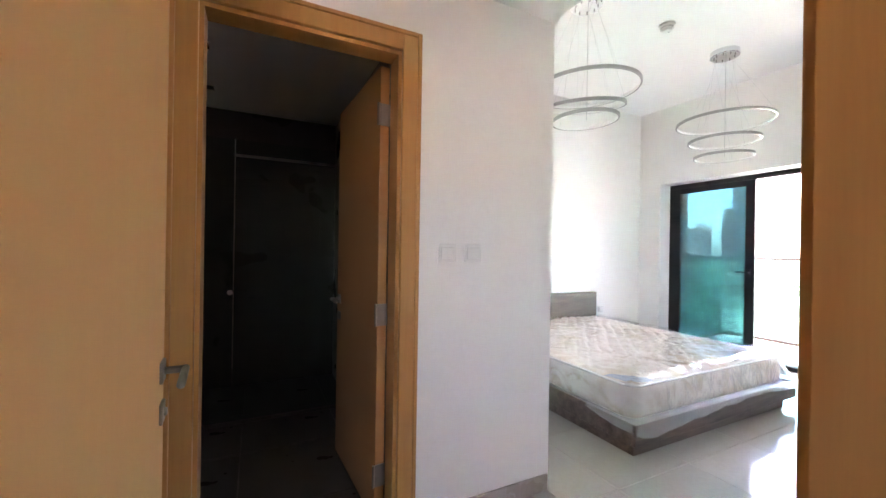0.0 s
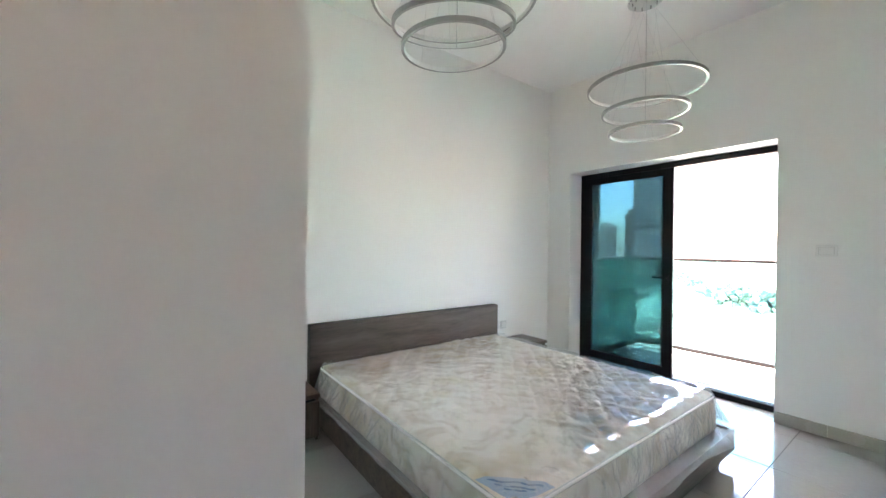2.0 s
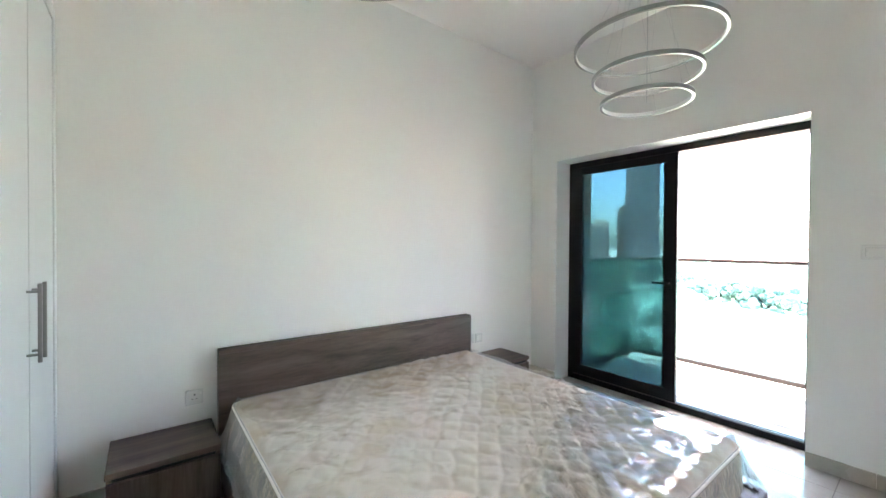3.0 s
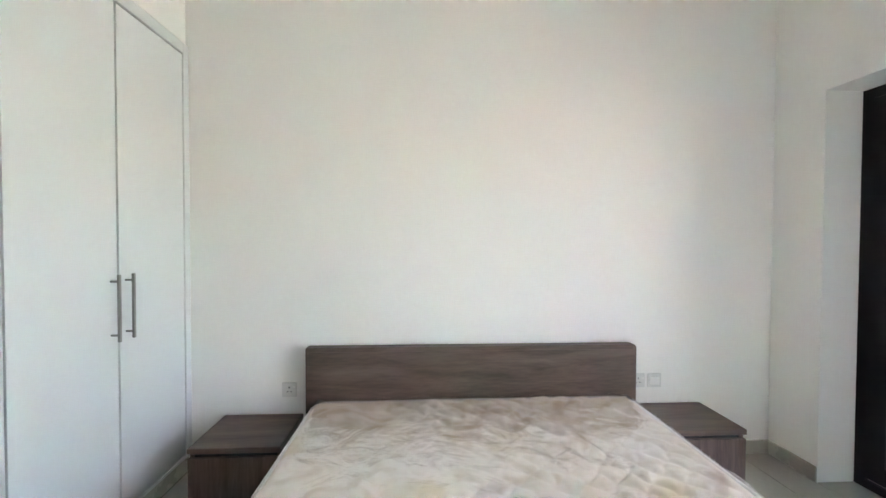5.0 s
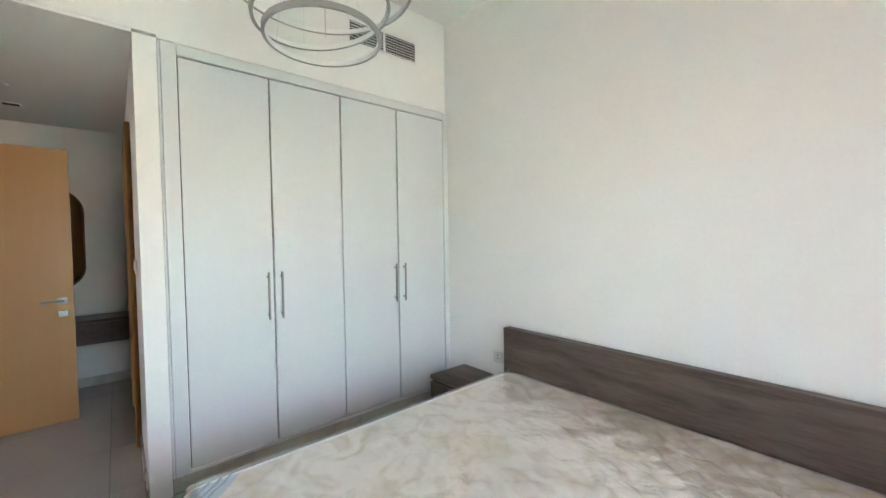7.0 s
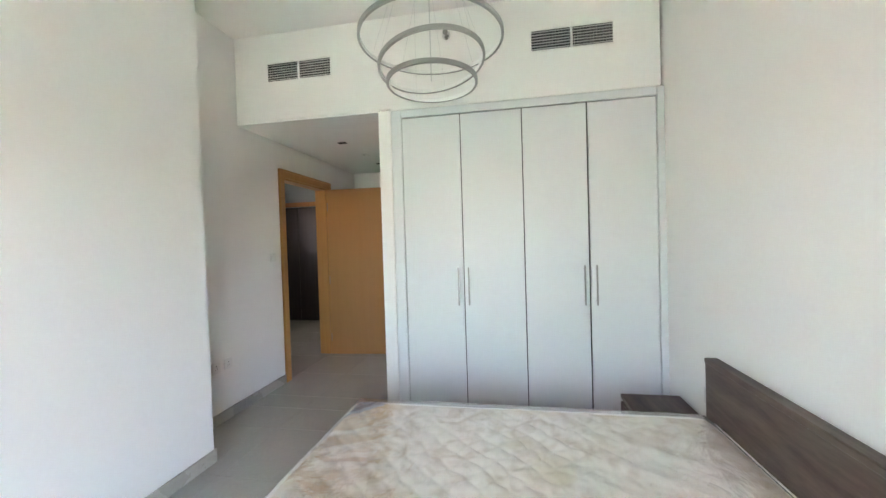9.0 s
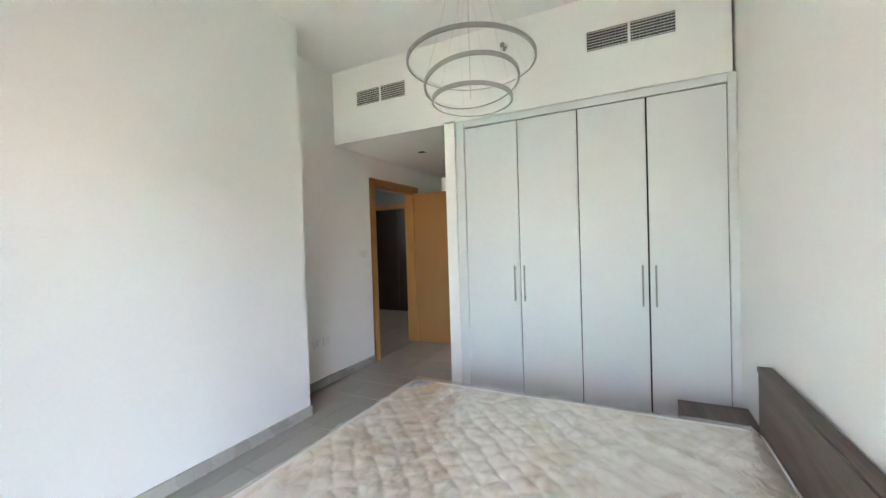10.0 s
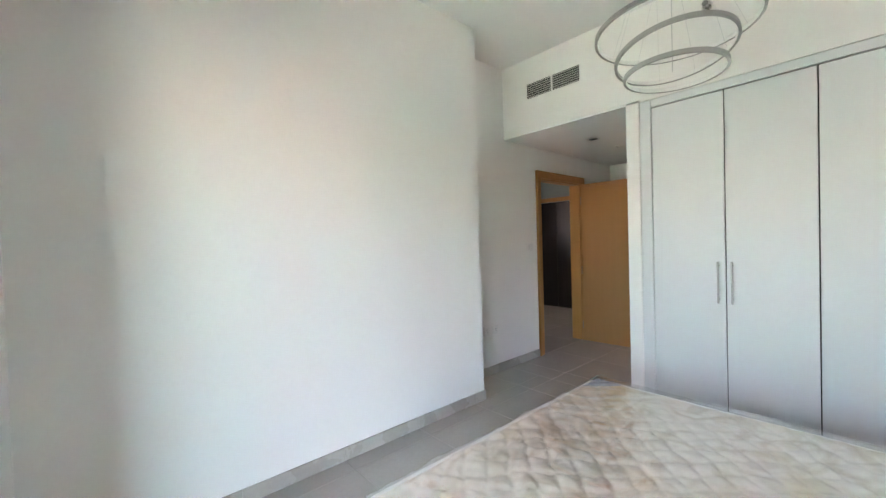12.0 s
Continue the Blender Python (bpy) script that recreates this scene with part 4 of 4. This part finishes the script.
# ---- dressing shelf and mirror at the passage end ----
def dressing():
    s = thing("dressing_shelf", (CW + 0.2, 1.1, 0.58), "dark walnut wall-hung dressing shelf at the passage end", "shelf")
    part("top", box(CW + 0.001, CS + 0.03, 0.66, CW + 0.36, CN - 0.005, 0.69, 0.002), M_VANITY, s)
    part("drawer_front", box(CW + 0.335, CS + 0.035, 0.47, CW + 0.355, CN - 0.01, 0.658, 0.002), M_VANITY, s)
    part("body", box(CW + 0.001, CS + 0.035, 0.475, CW + 0.333, CN - 0.01, 0.658), M_VANITY, s)
    m = thing("wall_mirror", (CW, 1.05, 1.4), "tall mirror with rounded ends and dark frame", "mirror")
    for nm, mat, r, x0, x1 in (("frame", M_VANITY, 0.30, 0.001, 0.018), ("mirror_pane", M_MIRROR, 0.288, 0.018, 0.0195)):
        bm = bmesh.new()
        d = 0.30 - r
        pts = []
        for k in range(48):
            a = 2 * math.pi * k / 48
            rr = r * 0.75
            cy = math.copysign(0.30 - 0.225, math.cos(a))
            cz = math.copysign(0.48 - 0.225, math.sin(a))
            pts.append((1.075 + cy + (0.225 - d) * math.cos(a), 1.415 + cz + (0.225 - d) * math.sin(a)))
        lo = [bm.verts.new((CW + x0, y, z)) for y, z in pts]
        hi = [bm.verts.new((CW + x1, y, z)) for y, z in pts]
        bm.faces.new(lo), bm.faces.new(hi)
        for k in range(48):
            bm.faces.new((lo[k], lo[(k + 1) % 48], hi[(k + 1) % 48], hi[k]))
        part(nm, bm, mat, m)


dressing()


# ---- bathroom ----
def toilet(x, y):
    t = thing("toilet", (x, y, 0), "white ceramic wall-hung toilet in the dark bathroom", "toilet")
    bm = bmesh.new()
    rings = []
    for z, rx, ry, cx in ((0.10, 0.10, 0.10, -0.14), (0.16, 0.17, 0.12, -0.08), (0.28, 0.24, 0.16, 0.0), (0.38, 0.28, 0.185, 0.05), (0.40, 0.28, 0.185, 0.05), (0.40, 0.22, 0.13, 0.05), (0.30, 0.16, 0.09, 0.05), (0.22, 0.06, 0.05, 0.05)):
        rings.append([bm.verts.new((x + cx + rx * math.cos(2 * math.pi * i / 36), y + ry * math.sin(2 * math.pi * i / 36), z)) for i in range(36)])
    for a, b in zip(rings, rings[1:]):
        for i in range(36):
            bm.faces.new((a[i], a[(i + 1) % 36], b[(i + 1) % 36], b[i]))
    part("bowl", bm, M_CERAMIC, t, smooth=True)
    bm = bmesh.new()
    bmesh.ops.create_cone(bm, cap_ends=True, segments=36, radius1=0.19, radius2=0.185, depth=0.025, matrix=Matrix.Translation((x + 0.05, y, 0.415)) @ Matrix.Diagonal((1.5, 1, 1, 1)))
    part("lid", bm, M_CERAMIC, t, smooth=False)
    part("wall_mount", box(CW + 0.001, y - 0.17, 0.08, x - 0.19, y + 0.17, 0.43, 0.02, 3), M_CERAMIC, t)


toilet(-0.36, 2.97)


def shower():
    s = thing("shower_screen", (0.2, 3.2, 0), "clear glass shower screen with a chrome knob", "shower screen")
    part("pane", box(CW + 0.002, 3.196, 0.02, 0.20, 3.204, 2.0), M_SHOWER, s)
    part("door_pane", box(0.206, 3.196, 0.02, 1.03, 3.204, 2.0), M_SHOWER, s)
    part("edge_profile", box(0.200, 3.190, 0.0, 0.206, 3.210, 2.0), M_CHROME, s)
    part("top_bar", box(0.206, 3.188, 1.88, 1.03, 3.1955, 1.90), M_CHROME, s)
    part("knob", rod((0.185, 3.15, 0.93), (0.185, 3.196, 0.93), 0.018, 20), M_CHROME, s)
    part("sill", box(CW + 0.002, 3.185, 0.0, 1.03, 3.215, 0.02), M_BTILE, s)


shower()


# ---- balcony door ----
FX0, FX1 = E + 0.215, E + 0.285
WY0, WY1, WZ = WIN[0] + 0.002, WIN[1] - 0.002, WIN[2] - 0.002


def window():
    w = structure("window_1", boxes((FX0, WY0, 0.0, FX1, WY0 + 0.035, WZ), (FX0, WY1 - 0.055, 0.0, FX1, WY1, WZ), (FX0, WY0 + 0.035, WZ - 0.055, FX1, WY1 - 0.055, WZ), (FX0, WY0 + 0.035, 0.0, FX1, WY1 - 0.055, 0.045)),
                  M_ALU, "black aluminium sliding balcony door standing half open", "balcony door")
    part("track", boxes((FX0 + 0.016, WY0 + 0.036, 0.0455, FX0 + 0.02, WY1 - 0.056, 0.056), (FX0 + 0.048, WY0 + 0.036, 0.0455, FX0 + 0.052, WY1 - 0.056, 0.056)), M_STEEL, w)
    for nm, x0, x1, a, b, g in (("sliding_leaf", FX0 - 0.002, FX0 + 0.032, 2.50, WY1 - 0.057, 0.085), ("fixed_pane_frame", FX0 + 0.036, FX1 - 0.002, 2.57, WY1 - 0.057, 0.05)):
        z0, z1 = 0.058, WZ - 0.058
        leaf = part(nm, boxes((x0, a, z0, x1, a + g, z1), (x0, b - g, z0, x1, b, z1), (x0, a + g, z0, x1, b - g, z0 + g + 0.01), (x0, a + g, z1 - g * 0.8, x1, b - g, z1)), M_ALU, w)
        xm = (x0 + x1) / 2
        p = part("pane", box(xm - 0.003, a + g - 0.004, z0 + g, xm + 0.003, b - g + 0.004, z1 - g * 0.8 + 0.004), M_GLASS, leaf, "teal tinted glass")
        p.visible_shadow = False
        if nm == "sliding_leaf":
            h = box(x0 - 0.012, 2.535, 0.99, x0, 2.565, 1.075, 0.003, 2)
            box_into(h, x0 - 0.045, 2.54, 1.028, x0 - 0.030, 2.675, 1.045, 0.004, 2)
            rod_into(h, (x0 - 0.012, 2.55, 1.036), (x0 - 0.038, 2.55, 1.036), 0.008, 10)
            part("handle", h, M_ALU, leaf, "black lever handle")


window()
# Added out of view for hall daylight; the second pane dims it.
added_hall_window = structure("window_2", boxes((FX0, HW[0], 0, FX1, HW[0] + 0.06, HW[2]), (FX0, HW[1] - 0.06, 0, FX1, HW[1], HW[2]), (FX0, HW[0] + 0.06, HW[2] - 0.06, FX1, HW[1] - 0.06, HW[2]), (FX0, HW[0] + 0.06, 0, FX1, HW[1] - 0.06, 0.06)),
                        M_ALU, "unseen black aluminium window added to daylight the hall, closed", "window")
p = part("pane", box(FX0 + 0.03, HW[0] + 0.056, 0.056, FX0 + 0.036, HW[1] - 0.056, HW[2] - 0.056), M_GLASS, added_hall_window, "blue-grey tinted glass")
p.visible_shadow = False
p = part("pane", box(FX0 + 0.05, HW[0] + 0.056, 0.056, FX0 + 0.056, HW[1] - 0.056, HW[2] - 0.056), M_GLASS, added_hall_window, "blue-grey tinted glass")
p.visible_shadow = False


# Frame for an invented opening that only serves to admit light.
def added_opening_frame(name, x0, x1, z0, z1):
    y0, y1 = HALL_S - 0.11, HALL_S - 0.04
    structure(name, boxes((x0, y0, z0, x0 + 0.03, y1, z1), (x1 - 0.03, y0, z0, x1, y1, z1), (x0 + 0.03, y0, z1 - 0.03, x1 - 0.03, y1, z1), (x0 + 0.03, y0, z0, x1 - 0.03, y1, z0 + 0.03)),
              M_ALU, "unseen black-framed opening added to let light into the hall", "window")


# Invented overhang, out of view: blocks direct sun and high sky from the hall.
structure("sun_block_slab", boxes((-2.6, HALL_S - 1.75, 2.42, 4.2, HALL_S - 0.16, 2.62)), M_RENDER, "unseen slab added to keep sun out of the hall openings", "balcony")
added_opening_frame("window_3_added", *SW[0])
added_opening_frame("window_4_added", *SW[1])

# ---- balcony ----
FO = E + 0.62                                    # outer face of the facade
BE, BN, BS = 7.16, 3.63, -2.2
FZ = -0.02
BALC = structure("balcony_floor", boxes((E + 0.30, BS, -0.30, BE + 0.10, BN + 0.1, FZ - 0.006)), M_GROUT, "beige tiled balcony floor, sunlit at its edge", "balcony")
structure("balcony_soffit", boxes((E + 0.30, BS, 2.50, BE + 0.10, BN + 0.1, 2.75)), M_RENDER, "rendered underside of the balcony above", "soffit")
structure("facade", boxes((E + 0.301, -6, -30, FO, HW[0], 12), (E + 0.301, HW[1], -30, FO, WIN[0], 12), (E + 0.301, HW[0], HW[2], FO, HW[1], 12), (E + 0.301, HW[0], -30, FO, HW[1], -0.30), (E + 0.301, WIN[1], -30, FO, 10, 12), (E + 0.301, WIN[0], WIN[2], FO, WIN[1], 12), (E + 0.301, WIN[0], -30, FO, WIN[1], -0.30)),
          M_RENDER, "beige rendered outer wall of the building", "facade")


def railing():
    r = thing("balcony_railing", (BE, 1.2, FZ), "frameless glass balcony railing with dark metal handrail", "railing")
    x = BE - 0.06
    part("handrail", box(x - 0.03, BS, 1.165, x + 0.03, BN, 1.205, 0.008, 2), M_RAIL, r)
    part("handrail", box(FO + 0.01, BN - 0.06, 1.165, x - 0.031, BN, 1.205, 0.008, 2), M_RAIL, r)
    part("base_channel", box(x - 0.03, BS, FZ, x + 0.03, BN, FZ + 0.045, 0.004), M_ALU, r)
    part("base_channel", box(FO + 0.01, BN - 0.06, FZ, x - 0.031, BN, FZ + 0.045, 0.004), M_ALU, r)
    ys = [BS + 0.01, -1.4, -0.05, 1.31, 2.68, BN - 0.035]
    for a, b in zip(ys, ys[1:]):
        p = part("pane", box(x - 0.006, a + 0.006, FZ + 0.04, x + 0.006, b - 0.006, 1.17), M_CLEAR, r, "clear glass panel")
        p.visible_shadow = False
    p = part("pane", box(FO + 0.02, BN - 0.036, FZ + 0.04, x - 0.012, BN - 0.024, 1.17), M_CLEAR, r, "clear glass panel")
    p.visible_shadow = False


railing()

# ---- distance ----
GZ = -32.0
bm = bmesh.new()
bmesh.ops.create_grid(bm, x_segments=8, y_segments=8, size=4500, matrix=Matrix.Translation((0, 0, GZ)))
structure("ground", bm, M_SAND, "pale sandy open ground with scrub", "ground")


def road(name, pts, width, label):
    bm = bmesh.new()
    prev = None
    for i, p in enumerate(pts):
        a, b = Vector(pts[max(0, i - 1)]), Vector(pts[min(len(pts) - 1, i + 1)])
        d = (b - a).normalized()
        n = Vector((-d.y, d.x)) * width / 2
        q = [bm.verts.new((p[0] + s * n.x, p[1] + s * n.y, GZ + 0.25)) for s in (-1, 1)]
        if prev:
            bm.faces.new((prev[0], prev[1], q[1], q[0]))
        prev = q
    structure(name, bm, M_ROAD, label, "road")


road("road", [(700, 380), (420, 200), (309, 122), (218, 66), (201, 43), (190, 0), (190, -90)], 13, "grey asphalt road curving across the sand")
road("parking_ground", [(142, 82), (168, 96), (205, 116)], 24, "grey asphalt ground with parked cars")
road("road_cross", [(329, 185), (386, 158), (520, 120)], 10, "grey asphalt road beyond the parked cars")


def tower(name, az0, az1, dist, top, mat, label, steps=(), floor=3.6):
    """A far block between two bearings from the flat, with floors, piers and roof plant."""
    c = radians((az0 + az1) / 2)
    w = dist * math.tan(radians(abs(az1 - az0)) / 2) * 2
    t = thing(name, (dist * math.cos(c), dist * math.sin(c), GZ), label, "building", "far towers")
    m = Matrix.Translation((dist * math.cos(c), dist * math.sin(c), 0)) @ Matrix.Rotation(c, 4, "Z")
    d = w * 0.8
    bm = box(0, -w / 2, GZ, d, w / 2, top)
    bmesh.ops.transform(bm, matrix=m, verts=bm.verts)
    part("wall", bm, mat, t)
    bm = bmesh.new()
    n = int((top - GZ - 6) / floor)
    cols = max(4, int(w / 4))
    for k in range(n):
        z = GZ + 5 + k * floor
        for q in range(cols):
            a = -w / 2 + (q + 0.14) * w / cols
            box_into(bm, -0.12, a, z, 0.3, a + 0.72 * w / cols, z + floor * 0.55)
    bmesh.ops.transform(bm, matrix=m, verts=bm.verts)
    tagged(part("window_band", bm, M_TOWERG, t), kind="stuff")
    for a, b, h in steps:
        bm = box(d * 0.15, a * w, top, d * 0.85, b * w, top + h)
        bmesh.ops.transform(bm, matrix=m, verts=bm.verts)
        part("roof_block", bm, mat, t)
    bm = box(-0.4, -w / 2 - 0.4, top, d + 0.4, w / 2 + 0.4, top + 0.9)
    bmesh.ops.transform(bm, matrix=m, verts=bm.verts)
    part("roof", bm, mat, t)
    return t


def service_band(t, az0, az1, dist, z):
    """A recessed dark machine floor round a far tower's front."""
    c = radians((az0 + az1) / 2)
    w = dist * math.tan(radians(abs(az1 - az0)) / 2) * 2
    m = Matrix.Translation((dist * math.cos(c), dist * math.sin(c), 0)) @ Matrix.Rotation(c, 4, "Z")
    for nm, a, b, x, mat in (("service_floor", z, z + 3.2, -0.6, M_DARK), ("ledge", z + 3.2, z + 4.4, -1.2, M_TOWER)):
        bm = box(x, -w / 2 - 0.5, a, 1.0, w / 2 + 0.5, b)
        bmesh.ops.transform(bm, matrix=m, verts=bm.verts)
        part(nm, bm, mat, t)


main_tower = tower("tower", 22.7, 26.7, 420, 84, M_TOWER, "tall grey glass and metal tower in the haze", ((-0.5, 0.3, 3), (-0.4, 0.1, 6)), 5.0)
service_band(main_tower, 22.7, 26.7, 420, 22)
tower("tower", 26.4, 27.7, 430, 36, M_STONE, "slim stepped tower beside a taller one", ((-0.3, 0.3, 6),))
tower("tower", 28.7, 31.4, 400, 22, M_STONE, "broad brown apartment tower in the distance", ((-0.3, 0.2, 5),))
tower("tower", 32.2, 34.5, 430, 11, M_STONE, "brown apartment block in the distance", ((-0.3, 0.3, 3),))
tower("tower", 17.5, 21.5, 900, -8, M_STONE, "low building far out near the horizon")
tower("apartment_block", 29.3, 36, 248, -15.5, M_BROWN, "dark brown building behind the parked cars")
tower("apartment_block", 24, 35, 380, -17, M_STONE, "low pale apartment block below the towers")


def belt(name, pts, n, label, spread, size):
    """A belt of trees far below: many uneven leaf clumps on short trunks, in one mesh."""
    rng = random.Random(7)
    bm = bmesh.new()
    for k in range(n):
        f = rng.random() * (len(pts) - 1)
        i = int(f)
        p = Vector(pts[i]).lerp(Vector(pts[i + 1]), f - i)
        c = Vector((p.x + rng.gauss(0, spread), p.y + rng.gauss(0, spread), GZ + size * (0.5 + 0.9 * rng.random())))
        s = size * (0.25 + 0.45 * rng.random())
        for q in range(5):
            o = Vector((rng.gauss(0, 1), rng.gauss(0, 1), rng.gauss(0, 0.7))) * s * 0.8
            r = bmesh.ops.create_icosphere(bm, subdivisions=1, radius=s * (0.4 + 0.4 * rng.random()), matrix=Matrix.Translation(c + o))
            for v in r["verts"]:
                v.co += Vector((rng.uniform(-1, 1), rng.uniform(-1, 1), rng.uniform(-1, 1))) * s * 0.18
        if k % 3 == 0:
            rod_into(bm, (c.x, c.y, GZ), (c.x, c.y, c.z), 0.25, 5, 0.12)
    ob = new(name, to_mesh(name, bm, M_LEAF))
    tagged(ob, label, "trees", kind="stuff")


belt("tree_belt", [(520, 200), (465, 178), (342, 112), (292, 81), (264, 56), (250, 10), (245, -40)], 230, "belt of dusty green trees along the road", 6, 6)
belt("tree_belt", [(260, 160), (300, 190), (380, 230)], 60, "scattered dusty trees below the towers", 12, 5)
belt("scrub", [(96, 60), (108, 63), (128, 57), (136, 70), (152, 72), (178, 76), (209, 86)], 120, "low dry scrub on the sand", 4.5, 1.7)
belt("tree_belt", [(196, 122), (222, 122), (236, 120)], 36, "trees beside the parked cars", 4, 4.5)


def car(x, y, rz):
    c = thing("car", (0, 0, 0), "small parked car far below, seen from above", "car", "parked cars")
    bm = boxes((-2.1, -0.85, 0.35, 2.1, 0.85, 0.95, 0.15, 2))
    part("body", bm, M_CAR, c)
    part("cabin", box(-1.2, -0.75, 0.95, 1.0, 0.75, 1.45, 0.2, 2), M_TOWERG, c)
    for sx in (-1.3, 1.3):
        for sy in (-0.8, 0.8):
            part("wheel", rod((sx, sy - 0.1, 0.33), (sx, sy + 0.1, 0.33), 0.33, 12), M_DARK, c)
    c.matrix_basis = pose(x, y, GZ + 0.3, 0, 0, rz)
    return c


first = car(161, 102, 40)
for x, y, rz in ((156, 90, 35), (167, 86, 125), (173, 102, 40), (195, 111, 30), (150, 86, 40), (184, 106, 35), (160, 95, 130)):
    copy_thing(first, pose(x, y, GZ + 0.3, 0, 0, rz))


# ---- tiles ----
def tile_field(parent, rect, ox, oy, size, top, thick, mat, joint=0.0032, name="tile"):
    cache = {}
    x0, y0, x1, y1 = rect
    i0, i1 = math.floor((x0 - ox) / size), math.ceil((x1 - ox) / size)
    j0, j1 = math.floor((y0 - oy) / size), math.ceil((y1 - oy) / size)
    for i in range(i0, i1):
        for j in range(j0, j1):
            a, b = max(x0, ox + i * size), min(x1, ox + (i + 1) * size)
            c, d = max(y0, oy + j * size), min(y1, oy + (j + 1) * size)
            w, h = b - a - joint, d - c - joint
            if w < 0.01 or h < 0.01:
                continue
            key = (round(w, 4), round(h, 4))
            if key not in cache:
                cache[key] = to_mesh(name, box(-w / 2, -h / 2, -thick, w / 2, h / 2, 0, 0.0012), mat)
            ob = new(name, cache[key])
            ob.location = ((a + b) / 2, (c + d) / 2, top + 0.0)
            ob.parent = parent


TX, TY = 3.872, 1.525
for rect in ((W, S, E, N), (W, CS, JOG, S), (E, WIN[0], FX0 - 0.004, WIN[1]), (CW, CS, W, CN), (HALL_W, HALL_S, HALL_E, CS - TE), (DOOR[0] + 0.018, CS - TE, DOOR[1] - 0.018, CS)):
    tile_field(FLOOR, rect, TX, TY, 0.6, 0.0, 0.006, M_TILE)
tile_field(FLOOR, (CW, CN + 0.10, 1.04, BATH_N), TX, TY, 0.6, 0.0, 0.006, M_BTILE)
tile_field(BALC, (FO + 0.002, BS, BE - 0.09, BN - 0.06), 6.2, 2.4, 0.4, FZ, 0.008, M_BALC, 0.004)
